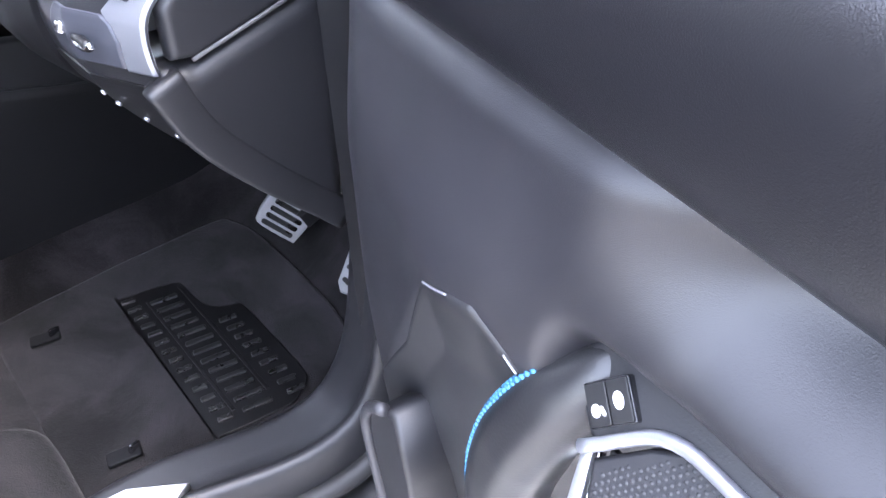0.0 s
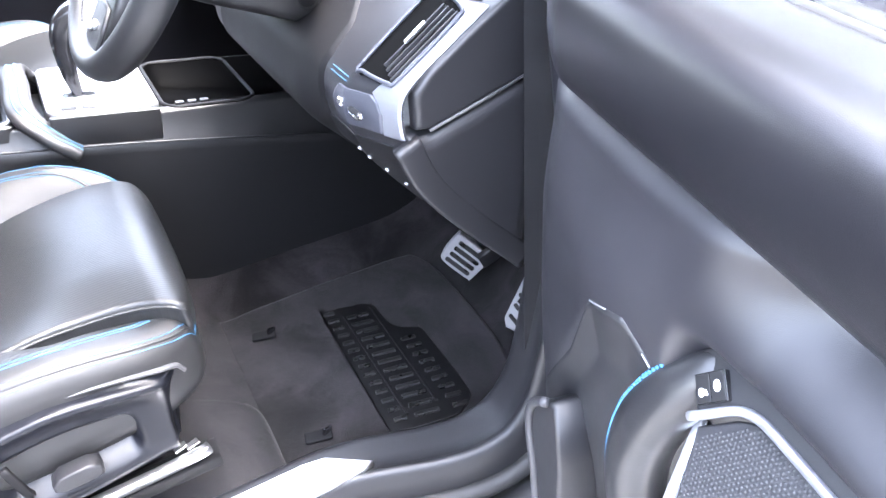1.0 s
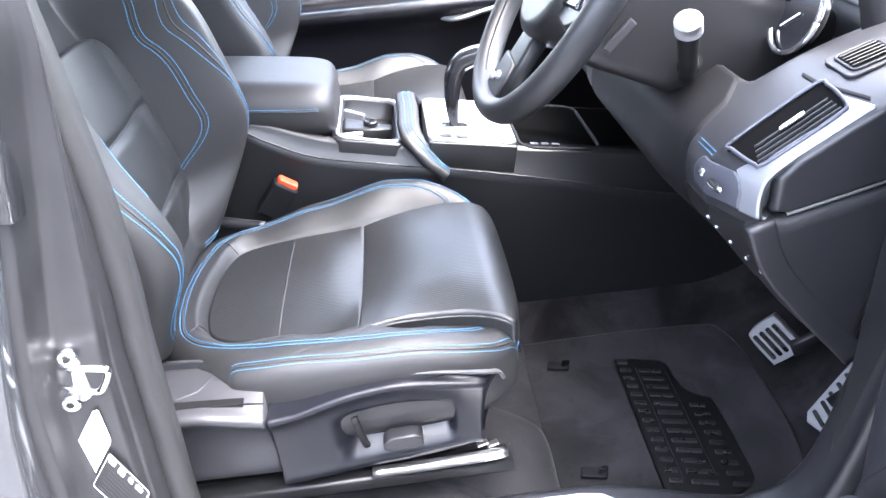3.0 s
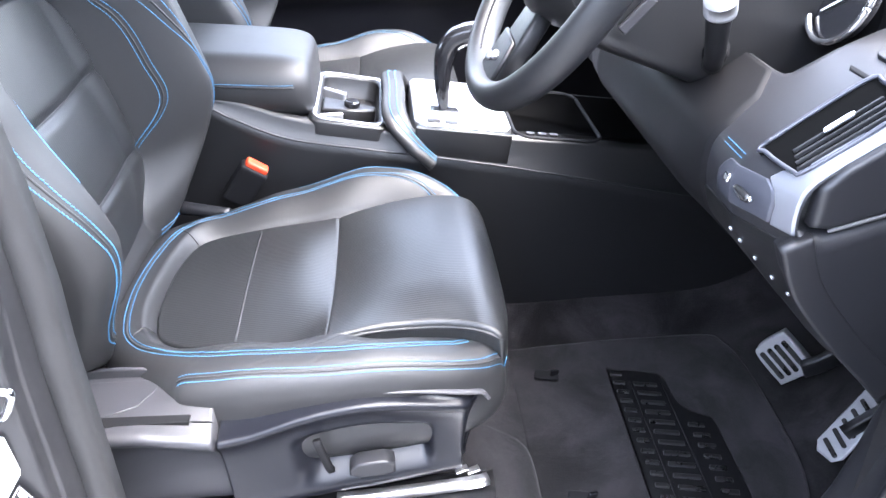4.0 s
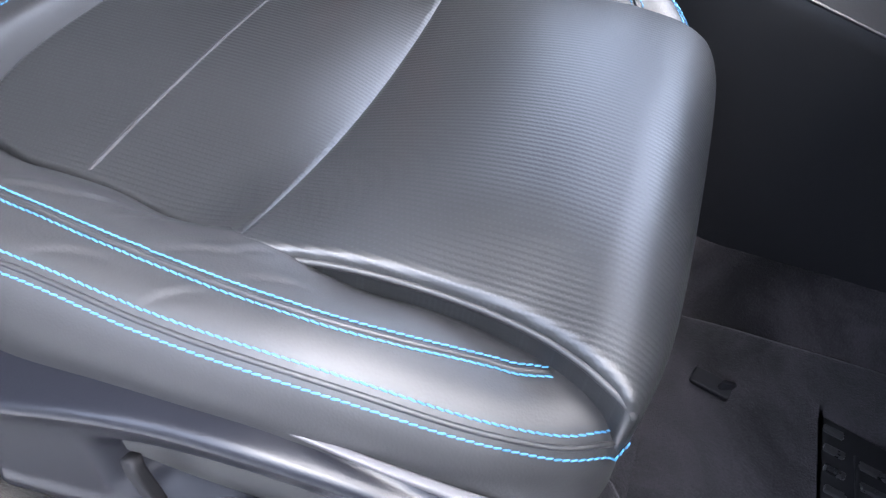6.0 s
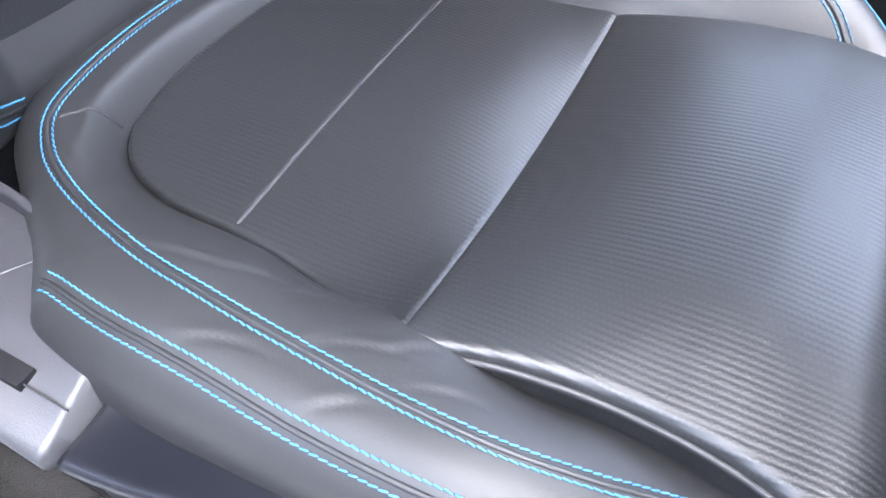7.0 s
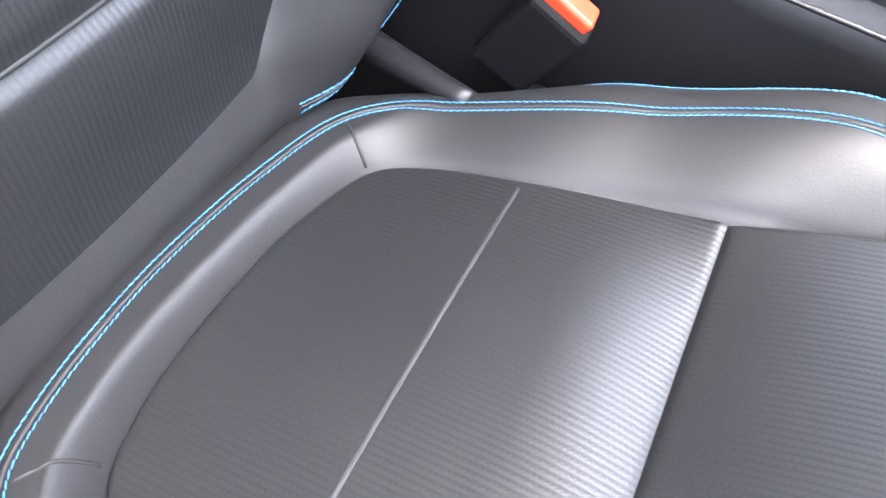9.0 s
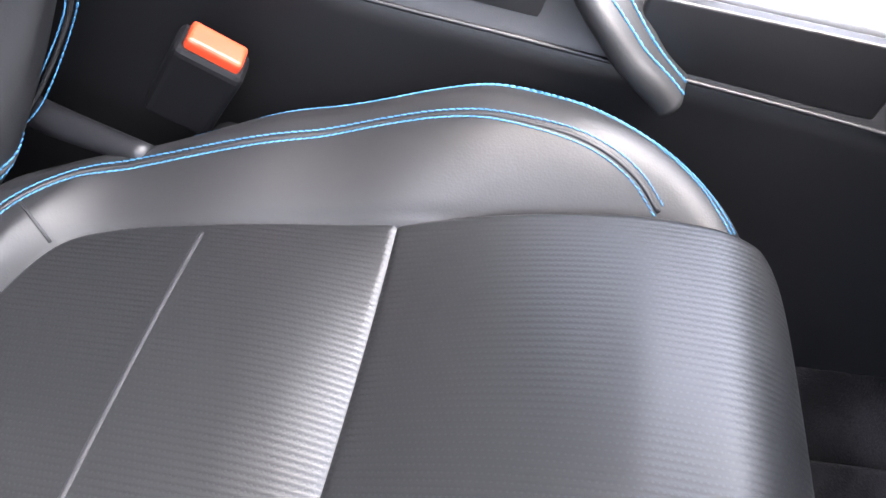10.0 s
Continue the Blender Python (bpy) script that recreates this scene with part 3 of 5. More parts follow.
def car_seat(name, label):
    seat = thing(name, (-0.15, 0.77, 0.12), label, "car seat", "front car seats")
    cushion = part("cushion", pad("cushion", rim_line, (-0.16, 0.775), on_base, 130, 0.034, skirt=[(0.002, 0.050), (0.001, 0.066), (-0.004, 0.080), (-0.012, 0.092), (-0.05, 0.100)]), LEATHER, seat, "dark grey leather cushion with raised side bolsters")
    part("cushion_insert", pad("cushion_insert", insert_line, (-0.245, 0.770), on_insert, 90, 0.004, skirt=[(-0.002, 0.01)]), PERF_SEAT, seat, "perforated grey leather seat centre")
    part("cushion_front", pad("cushion_front", dome_line, (-0.02, 0.775), on_dome, 90, 0.007, skirt=[(0.0, 0.012), (0.0, 0.030), (-0.003, 0.045), (-0.010, 0.060), (-0.03, 0.07)]), PERF_SEAT, seat, "domed perforated leather thigh support")
    u_line = spline(SEAM_U, 420)
    low = spline(SEAM_LOW, 160)
    far = spline(SEAM_FAR, 160)
    stitch_pair(u_line, (-0.0033, 0.0033), line_on_base, cushion, (0, 0, 1))
    part("seam", tube("seam", line_on_base(u_line, -0.0004), 0.0016, 8), LEATHER, cushion)
    stitch_pair(low, (-0.0040, 0.0040), line_on_base, cushion, (0, -0.5, 0.8))
    part("seam", tube("seam", line_on_base(low, -0.0004), 0.0016, 8), LEATHER, cushion)
    stitch_pair(far, (-0.002, 0.002), line_on_base, cushion, (0, 0.4, 0.9))
    hem = spline([(-0.28, 0.552, 0.336), (-0.24, 0.545, 0.334), (-0.19, 0.541, 0.331), (-0.09, 0.540, 0.330), (-0.03, 0.541, 0.325), (0.02, 0.547, 0.313), (0.040, 0.553, 0.306), (0.047, 0.556, 0.293)], 120)
    part("hem", sweep("hem", hem, rounded(0.006, 0.004, 0.0015, 3), scale=np.interp(np.linspace(0, 1, 120), [0, 0.55, 0.88, 1], [0.3, 0.4, 1.1, 1.2])), HEM, cushion, "pale grey hem along the cushion's lower edge")
    # pale seam across the centre panel, creases at the back corners, piping on the front pad
    p = np.linspace((-0.248, 0.6345), (-0.249, 0.911), 40)
    part("cross_seam", tube("cross_seam", np.column_stack([p, insert_z(p[:, 0], p[:, 1]) - 0.0023 - roll(np.minimum(p[:, 1] - 0.634, 0.914 - p[:, 1]), 0.009)]), 0.0030, 8), GREY_THREAD, seat, "thin grey cross seam")
    for a, b in (((-0.350, 0.669), (-0.366, 0.644)), ((-0.341, 0.887), (-0.362, 0.902))):
        q = np.linspace(a, b, 12)
        part("seam", tube("seam", line_on_base(q, 0.0002), 0.0011, 6), GREY_THREAD, cushion)
    for side in (spline(DOME_NEAR, 80), spline(DOME_FAR[::-1], 80)):
        z = dome_z(side[:, 0], side[:, 1]) - 0.0075
        part("piping", tube("piping", np.column_stack([side, z]), 0.0022, 8), LEATHER, seat)
    # back
    back = part("backrest", pad("backrest", back_rim, (0.77, 0.33), on_back, 110, 0.04, skirt=[(0.0, 0.06), (-0.005, 0.09), (-0.03, 0.11)]), LEATHER, seat, "dark grey leather backrest with deep side bolsters")
    part("back_insert", pad("back_insert", back_insert, (0.77, 0.22), on_back_insert, 120, 0.006, skirt=[(-0.003, 0.012)]), PERF_BACK, seat, "perforated grey leather backrest centre")
    for h in (0.132, 0.250):
        y = np.linspace(0.632, 0.908, 40)
        hh = np.full(40, h)
        part("cross_seam", tube("cross_seam", on_plane(y, hh, insert_f(y, hh) - 0.0006), 0.0016, 6, up=BACK_N), LEATHER, back)
    inner = [(0.160, 0.129), (0.171, 0.158), (0.1755, 0.186), (0.1755, 0.226), (0.1735, 0.307), (0.160, 0.389), (0.145, 0.48), (0.135, 0.58)]
    for s in (-1, 1):
        line = spline([(0.77 + s * a - 0.018 * (s < 0), h) for a, h in inner], 160)[0 if s > 0 else 34:]
        stitch_pair(line, (-0.0013, 0.0013), back_run, back, BACK_N, 0.0050, 0.0007)
        part("seam", tube("seam", back_run(line, -0.0004), 0.0013, 6, up=BACK_N), LEATHER, back)
    far_edge = spline([(0.900, 0.007), (0.925, 0.010), (0.952, 0.015), (0.972, 0.024), (0.992, 0.045), (1.004, 0.068), (1.002, 0.095), (0.996, 0.125), (0.984, 0.165), (0.972, 0.21), (0.962, 0.26), (0.954, 0.32), (0.942, 0.40), (0.925, 0.55)], 240)
    near_edge = spline([(0.6505, 0.004), (0.645, 0.006), (0.625, 0.017), (0.608, 0.030), (0.596, 0.041), (0.585, 0.058), (0.575, 0.076), (0.568, 0.096), (0.563, 0.116), (0.552, 0.15), (0.541, 0.19), (0.532, 0.24), (0.530, 0.30), (0.54, 0.42), (0.57, 0.55)], 240)
    for edge, s, gap in ((far_edge, 1, 0.0035), (near_edge, -1, 0.0050)):
        stitch_pair(edge, (-gap, gap), back_run, back, BACK_N + np.array((0, s * 0.8, 0)), 0.0050, 0.0007)
        part("seam", tube("seam", back_run(edge, -0.0004), 0.0015, 6, up=BACK_N), LEATHER, back)
    valance(seat)
    # runners
    for y in (0.545, 0.985):
        rail = part("seat_rail", sweep("seat_rail", [(-0.52, y, 0.150), (0.052, y, 0.158)], rounded(0.034, 0.022, 0.005, 3)), DARK_PLASTIC, seat, "black steel seat runner")
        part("rail_end", sweep("rail_end", spline([(-0.14, y - 0.014, 0.174), (-0.04, y - 0.014, 0.177), (0.030, y - 0.013, 0.181), (0.043, y - 0.010, 0.181)], 20), rounded(0.014, 0.013, 0.004, 3)), STEEL, rail, "bright bare metal runner end")
        for dx, dz in ((0.012, 0.190), (0.026, 0.187)):
            part("rail_catch", block("rail_catch", 0.016, 0.010, 0.003, pose(dx, y, dz, 0, -8, 12), 0.001), STEEL, rail, "small bright catch")
    part("seat_frame", slab("seat_frame", [(-0.42, 0.575), (0.0, 0.575), (0.02, 0.60), (0.02, 0.95), (0.0, 0.985), (-0.42, 0.985)], 0.165, 0.262, None, 0.01), DARK_PLASTIC, seat, "black seat frame under the cushion")
    part("frame_bolt", slab("frame_bolt", circle(0.008, 12).tolist(), 0, 0.008, axes_at((0.020, 0.70, 0.185), (0, 1, 0), (0, 0, 1)), 0.002), STEEL, seat, "small steel bolt")
    return seat


driver_seat = car_seat("driver_seat", "dark grey leather sports seat with blue twin stitching")
passenger_seat = copy_thing(driver_seat, pose(-0.13, 1.575, 0.12))
tagged(passenger_seat, "dark leather passenger seat beyond the centre console")
passenger_seat.name = "passenger_seat"

# seat belt buckle between seat and console
buckle = thing("seat_belt_buckle", (-0.265, 0.995, 0.30), "black seat belt buckle with an orange-red release button", "buckle")
tilt = axes_at((-0.279, 1.000, 0.377), (0.78, 0.12, -0.60), (0.60, -0.06, 0.80))
part("buckle_body", block("buckle_body", 0.046, 0.072, 0.026, tilt @ pose(0, -0.004, 0), 0.006, 3), MATT_BLACK, buckle)
part("release_button", block("release_button", 0.036, 0.011, 0.018, tilt @ pose(0, 0.0345, 0), 0.003, 3), ORANGE, buckle, "orange-red release button")
part("stalk", tube("stalk", spline([(-0.278, 1.012, 0.32), (-0.29, 1.015, 0.26), (-0.30, 1.015, 0.20)], 8), 0.012, 10, up=(0, 1, 0)), DARK_PLASTIC, buckle)
brace = thing("seat_hinge_bar", (-0.34, 0.95, 0.35), "grey plastic seat hinge bar beside the backrest", "seat hinge")
part("bar", tube("bar", spline([(-0.415, 0.984, 0.356), (-0.36, 0.969, 0.352), (-0.303, 0.955, 0.348)], 14), 0.0105, 12, scale=np.linspace(1.2, 0.75, 14)), PLASTIC, brace)


# ---- floor, sill, pillars ----
def floor_z(x, y):
    z = 0.100 * (1 - smooth01(x, -0.06, 0.170))
    z = z + 0.55 * sq(np.clip(x - 0.50, 0, None)) / 0.22 + 0.30 * np.clip(x - 0.72, 0, None)
    z = z + 0.10 * smooth01(y, 0.985, 1.10)
    return z + 0.05 * smooth01(-y, -0.545, -0.49)


gx, gy = np.meshgrid(np.linspace(-1.3, 1.0, 190), np.linspace(0.47, 1.9, 110), indexing="ij")
bumps = np.array([[noise.noise((x * 9, y * 9, 0.3)) for y in gy[0]] for x in gx[:, 0]])
fy = np.where(gy > 1.17, 2.34 - gy, gy)
setting("floor", sheet("floor", np.stack([gx, gy, floor_z(gx, fy) - 0.005 + 0.003 * bumps], -1)), CARPET, "charcoal carpet over the car floor, brushed and dusty", "car carpet")

# raised carpet in front of the runner, with a rounded corner
STEP = [(-0.10, 0.60), (-0.10, 0.74), (-0.02, 0.752), (0.06, 0.756), (0.105, 0.752), (0.127, 0.735), (0.134, 0.70), (0.133, 0.62), (0.130, 0.56), (0.10, 0.545), (0.0, 0.548)]
step_line = np.vstack([np.linspace(p, q, 12)[:-1] for p, q in zip(spline(STEP, 60, closed=True), np.roll(spline(STEP, 60, closed=True), -1, 0))])
setting("carpet_step", pad("carpet_step", step_line, (0.03, 0.65), lambda x, y, d: np.stack([x, y, floor_z(x, np.maximum(y, 0.56)) + 0.008 - d], -1), 24, 0.004, skirt=[(0.001, 0.016)]), CARPET, "raised charcoal carpet with a rounded corner by the runner", "car carpet")

# loose mat
mat = thing("floor_mat", (0.33, 0.76, 0.0), "charcoal carpet floor mat with a black rubber heel pad", "floor mat")
MAT_OUT = [(0.135, 0.575), (0.135, 0.95), (0.17, 0.985), (0.48, 0.985), (0.535, 0.95), (0.545, 0.84), (0.535, 0.66), (0.50, 0.575), (0.42, 0.535), (0.30, 0.53), (0.17, 0.545)]
mat_line = spline(MAT_OUT, 260, closed=True)


def on_mat(x, y, drop):
    return np.stack([x, y, floor_z(x, np.maximum(y, 0.56)) * (x > 0.2) + 0.0032 - drop + 0.0015 * np.sin(x * 41) * np.cos(y * 33)], -1)


part("mat_body", pad("mat_body", mat_line, (0.33, 0.76), on_mat, 50, 0.002, skirt=[(0, 0.012)]), MAT, mat, "brushed charcoal pile")
HEEL = [(0.303, 0.895), (0.310, 0.903), (0.380, 0.884), (0.393, 0.874), (0.394, 0.835), (0.398, 0.805), (0.412, 0.786), (0.432, 0.772), (0.440, 0.758), (0.437, 0.61), (0.428, 0.578), (0.405, 0.563), (0.385, 0.559), (0.300, 0.576), (0.290, 0.590)]
heel = part("heel_pad", slab("heel_pad", spline(HEEL, 90, closed=True).tolist(), 0.001, 0.0062, None, 0.0015), RUBBER, mat, "black ribbed rubber heel pad")
heel_line = spline(HEEL, 90, closed=True)
rng = random.Random(4)
for k in range(14):
    y = 0.588 + k * 0.0225
    for x0, w in ((0.314, 0.020), (0.356, 0.040), (0.408, 0.026)):
        d, inside = away(np.array([x0 + 0.002 + (0.9 - y) * -0.012]), np.array([y]), heel_line)
        if inside[0] and d[0] > 0.012:
            part("rib", block("rib", w, 0.0085, 0.005, pose(x0, y - (x0 - 0.35) * 0.24, 0.0070, 0, 0, -13), 0.0018), RIBBED, heel)
for x0 in (0.334, 0.386):
    part("groove", block("groove", 0.005, 0.27, 0.003, pose(x0 - 0.002, 0.735, 0.0066, 0, 0, -1.5), 0.001), RUBBER, heel)
for y in (0.900, 0.632):
    clip = thing("mat_fastener", (0.195, y, 0.008), "black plastic twist fastener holding the floor mat", "fastener", "mat fasteners")
    part("base", slab("base", rounded(0.042, 0.022, 0.004), 0.0, 0.006, pose(0.193, y, 0.005, 0, 0, -14), 0.002), MATT_BLACK, clip)
    part("twist_tab", block("twist_tab", 0.016, 0.006, 0.012, pose(0.207, y - 0.002, 0.014, 0, 20, 25), 0.002), GLOSS_BLACK, clip, "shiny black tab")

# pedals
def pedal(name, label, m, outline, bars):
    ob = thing(name, m.translation, label, "pedal", "pedals")
    plate = part("plate", slab("plate", outline, -0.006, 0.0, m, 0.003), PEDAL, ob, "brushed bare metal plate")
    for (a, b), w in bars:
        d = Vector(b) - Vector(a)
        mid = (Vector(a) + Vector(b)) / 2
        part("rubber_strip", slab("rubber_strip", rounded(d.length, w, w * 0.42), -0.001, 0.0025, m @ pose(mid.x, mid.y, 0, 0, 0, math.degrees(math.atan2(d.y, d.x))), 0.001), RIBBED, plate, "black rubber grip strip")
    return ob


brake_m = axes_at((0.537, 0.771, 0.1145), (0.0345, -0.016, 0.044), (-0.0355, 0.036, 0.052))
BRAKE = np.array(spline([(-0.016, 0.036), (0.026, 0.037), (0.031, 0.031), (0.031, -0.031), (0.025, -0.037), (-0.025, -0.035), (-0.030, -0.029), (-0.029, 0.024)], 64, closed=True))
brake = pedal("brake_pedal", "bare metal brake pedal with dark rubber strips", brake_m, BRAKE.tolist(), [(((x, 0.026), (x, -0.026)), 0.0080) for x in (-0.0195, -0.0065, 0.0065, 0.0195)])
part("pedal_skirt", slab("pedal_skirt", (BRAKE * 0.97).tolist(), -0.022, -0.005, brake_m, 0.003), PEDAL, brake, "turned-down metal edge")
part("arm", sweep("arm", spline([(0.548, 0.735, 0.125), (0.60, 0.73, 0.16), (0.66, 0.73, 0.30), (0.68, 0.73, 0.42)], 14), rounded(0.03, 0.012, 0.003, 2), up=(0, 1, 0)), DARK_PLASTIC, brake)
gas_m = axes_at((0.578, 0.640, 0.098), (0.30, -0.95, 0.05), (0.74, 0.05, 0.67))
gas = pedal("accelerator_pedal", "bare metal accelerator pedal with black rubber strips", gas_m, [(-0.022, 0.07), (0.022, 0.075), (0.023, -0.045), (0.013, -0.058), (-0.013, -0.058), (-0.023, -0.045)], [(((-0.015, -0.043 + 0.019 * i + 0.006), (0.015, -0.043 + 0.019 * i - 0.006)), 0.007) for i in range(6)])
part("arm", sweep("arm", spline([(0.567, 0.632, 0.09), (0.64, 0.63, 0.16), (0.68, 0.63, 0.28)], 10), rounded(0.03, 0.014, 0.003, 2), up=(0, 1, 0)), DARK_PLASTIC, gas)

# door opening: inner trim, rubber seal and painted jamb follow one loop
LOOP = [(-0.95, 0.093), (-0.5, 0.093), (0.05, 0.092), (0.22, 0.092), (0.32, 0.097), (0.388, 0.117), (0.424, 0.160), (0.442, 0.220), (0.455, 0.290), (0.470, 0.380), (0.490, 0.480), (0.512, 0.585), (0.505, 0.645), (0.475, 0.70), (0.40, 0.78), (0.30, 0.90), (0.10, 1.06)]
loop = spline(LOOP, 130)


def ring(y, push=0.0):
    n = shifted(loop, push)
    return np.column_stack([n[:, 0], y - 0.065 * smooth01(n[:, 0], 0.15, 0.40) * (n[:, 1] < 0.8), n[:, 1]])


# profiles: first into the opening, then towards the cabin
INWARD = (0, 1, 0)
setting("sill_trim", sweep("sill_trim", ring(0.495), [(-0.07, 0.05), (-0.020, 0.049), (-0.006, 0.046), (-0.001, 0.040), (0.001, 0.030), (0.001, 0.004), (0.002, -0.014), (0.007, -0.020), (0.010, -0.025), (0.009, -0.030), (0.002, -0.035), (-0.016, -0.039), (-0.050, -0.042), (-0.075, -0.036)], up=INWARD), PLASTIC, "grey plastic sill trim curving up beside the dashboard", "sill trim")
setting("door_seal", sweep("door_seal", ring(0.450, -0.052), [(-0.012, -0.008), (0.002, -0.013), (0.012, -0.006), (0.013, 0.006), (0.004, 0.013), (-0.012, 0.012)], up=INWARD), SEAL, "black rubber door seal round the opening", "door seal")
setting("door_jamb", sweep("door_jamb", ring(0.405, -0.075), [(-0.005, 0.055), (0.004, 0.030), (0.0, 0.005), (-0.012, -0.020), (-0.016, -0.045), (-0.030, -0.060), (-0.10, -0.062), (-0.10, 0.055)], up=INWARD), JAMB, "dusty dark painted steel door jamb", "door jamb")
tread = thing("tread_plate", (0.0, 0.485, 0.10), "bright metal tread plate set into the sill", "tread plate")
part("plate", slab("plate", [(-0.55, 0.462), (0.205, 0.462), (0.222, 0.470), (0.170, 0.508), (0.14, 0.513), (-0.55, 0.513)], 0.0935, 0.1055, None, 0.0015), SILVER, tread)

# rear edge of the opening: pillar, latch striker and stickers
zz = np.linspace(-0.12, 1.12, 70)
lean = np.interp(zz, [-0.1, 0.27, 0.5, 0.56, 0.65, 0.73, 0.84, 1.12], [-0.365, -0.356, -0.345, -0.339, -0.336, -0.340, -0.347, -0.372])
core = np.interp(zz, [-0.1, 0.35, 0.6, 0.85, 1.12], [-0.305, -0.297, -0.287, -0.279, -0.285])
PILLAR = [(-0.028, 0.475), (-0.002, 0.450), (-0.006, 0.432), (-0.026, 0.420), (-0.034, 0.412), (-0.045, 0.404), (-0.060, 0.402), (-0.064, 0.390), (-0.074, 0.386), (-0.110, 0.382), (-0.124, 0.378), (-0.132, 0.366), (-0.136, 0.345), (-0.20, 0.345), (-0.20, 0.50), (-0.07, 0.52)]
g = np.zeros((len(zz), len(PILLAR), 3))
for i, z in enumerate(zz):
    drift = np.interp(z, [-0.1, 0.35, 0.5, 0.57, 0.82, 1.12], [-0.02, 0.012, 0.020, 0.033, 0.090, 0.098])
    for j, (dx, y) in enumerate(PILLAR):
        k = np.clip(-dx / 0.13, 0, 1)
        g[i, j] = (lean[i] + dx + drift * k + (core[i] - lean[i]) * min(1.0, k / 0.6) * (y < 0.44), y, z)
fine = np.stack([np.stack([np.interp(np.linspace(0, 1, 64), np.linspace(0, 1, len(PILLAR)), row[:, c]) for c in range(3)], -1) for row in g])
setting("pillar", sheet("pillar", fine, wrap_v=True, caps=True), JAMB, "dusty dark painted centre pillar with stepped edges", "car pillar")
setting("pillar_seal", sweep("pillar_seal", np.column_stack([lean + 0.004, np.full(len(zz), 0.437), zz]), [(-0.013, -0.010), (0.004, -0.014), (0.016, -0.004), (0.016, 0.010), (-0.013, 0.018)], up=(0, 1, 0)), SEAL, "dusty black rubber seal on the centre pillar", "door seal")
striker = thing("door_striker", (-0.385, 0.385, 0.505), "bright metal door latch striker on the pillar", "striker")
part("loop", tube("loop", spline([(-0.392, 0.384, 0.523), (-0.378, 0.366, 0.529), (-0.348, 0.364, 0.525), (-0.340, 0.364, 0.520), (-0.350, 0.365, 0.502), (-0.358, 0.366, 0.497), (-0.384, 0.367, 0.503), (-0.398, 0.384, 0.498)], 50), 0.0036, 10, up=(0, 1, 0)), CHROME, striker)
part("back_plate", slab("back_plate", rounded(0.030, 0.062, 0.012), 0, 0.005, axes_at((-0.387, 0.3865, 0.505), (1, 0.05, 0), (-0.15, 0, 1)), 0.0015), STEEL, striker)
for x, z in ((-0.378, 0.532), (-0.392, 0.478)):
    part("screw", slab("screw", circle(0.0095, 14).tolist(), 0, 0.009, axes_at((x, 0.3825, z), (1, 0.05, 0), (0, 0, 1)), 0.002), CHROME, striker)
    part("screw_socket", slab("screw_socket", circle(0.004, 6).tolist(), 0.0088, 0.0096, axes_at((x, 0.3825, z), (1, 0.05, 0), (0, 0, 1))), DARK_PLASTIC, striker)
def slanted(at, ex, ey):
    x, y = Vector(ex).normalized(), Vector(ey).normalized()
    z = x.cross(y).normalized()
    return Matrix(((x[0], y[0], z[0], at[0]), (x[1], y[1], z[1], at[1]), (x[2], y[2], z[2], at[2]), (0, 0, 0, 1)))


sticker_m = slanted((-0.390, 0.3805, 0.4205), (1, 0.10, -0.05), (0.34, 0.0, 0.94))
tagged(part("white_sticker", slab("white_sticker", [(0.0025, 0.045), (0.0165, 0.003), (0.0165, -0.003), (0.0025, -0.045), (-0.0025, -0.045), (-0.0165, -0.003), (-0.0165, 0.003), (-0.0025, 0.045)], 0, 0.0008, sticker_m), WHITE, None), "plain white diamond-shaped sticker on the pillar", "sticker")
label_m = slanted((-0.3815, 0.3805, 0.3545), (0.33, 0.03, -0.944), (0.59, 0.02, 0.807))
plate = thing("info_label", label_m.translation, "black information label with pale printed symbols", "label")
part("sheet", slab("sheet", rounded(0.070, 0.052, 0.003), 0.0, 0.0008, label_m), DARK_PLASTIC, plate)
part("border", sweep("border", np.array([label_m @ Vector((x, y, 0.0008)) for x, y in rounded(0.067, 0.049, 0.003)] + [label_m @ Vector((*rounded(0.067, 0.049, 0.003)[0], 0.0008))]), circle(0.0005, 5), up=(0, -1, 0)), PALE, plate)
for x, y, w, h in ((-0.026, 0.019, 0.010, 0.007), (-0.010, 0.018, 0.010, 0.009), (0.005, 0.018, 0.007, 0.006), (0.019, 0.018, 0.011, 0.006)):
    part("printed_mark", slab("printed_mark", rounded(w, h, 0.001, 2), 0.0006, 0.0013, label_m @ pose(x, y, 0)), PALE, plate)
for i in range(7):
    part("printed_line", slab("printed_line", rounded(0.052 - 0.006 * (i % 3), 0.0022, 0.0006, 1), 0.0006, 0.0012, label_m @ pose(-0.003, 0.008 - 0.0048 * i, 0)), GREY_THREAD, plate)


# ---- dashboard ----
DASH = [(0.92, 0.30), (0.70, 0.325), (0.53, 0.325), (0.445, 0.335), (0.400, 0.372), (0.345, 0.440), (0.305, 0.492), (0.289, 0.520), (0.281, 0.545), (0.279, 0.570), (0.284, 0.590), (0.301, 0.606), (0.345, 0.634), (0.385, 0.659), (0.42, 0.675), (0.47, 0.692), (0.56, 0.712), (0.70, 0.732), (1.05, 0.75)]
dash_curve = spline(DASH, 260)


def s_of(z):
    """Where the skin above its lower tip reaches the height z."""
    return np.interp(z, dash_curve[70:, 1], np.arange(70, 260) / 259)


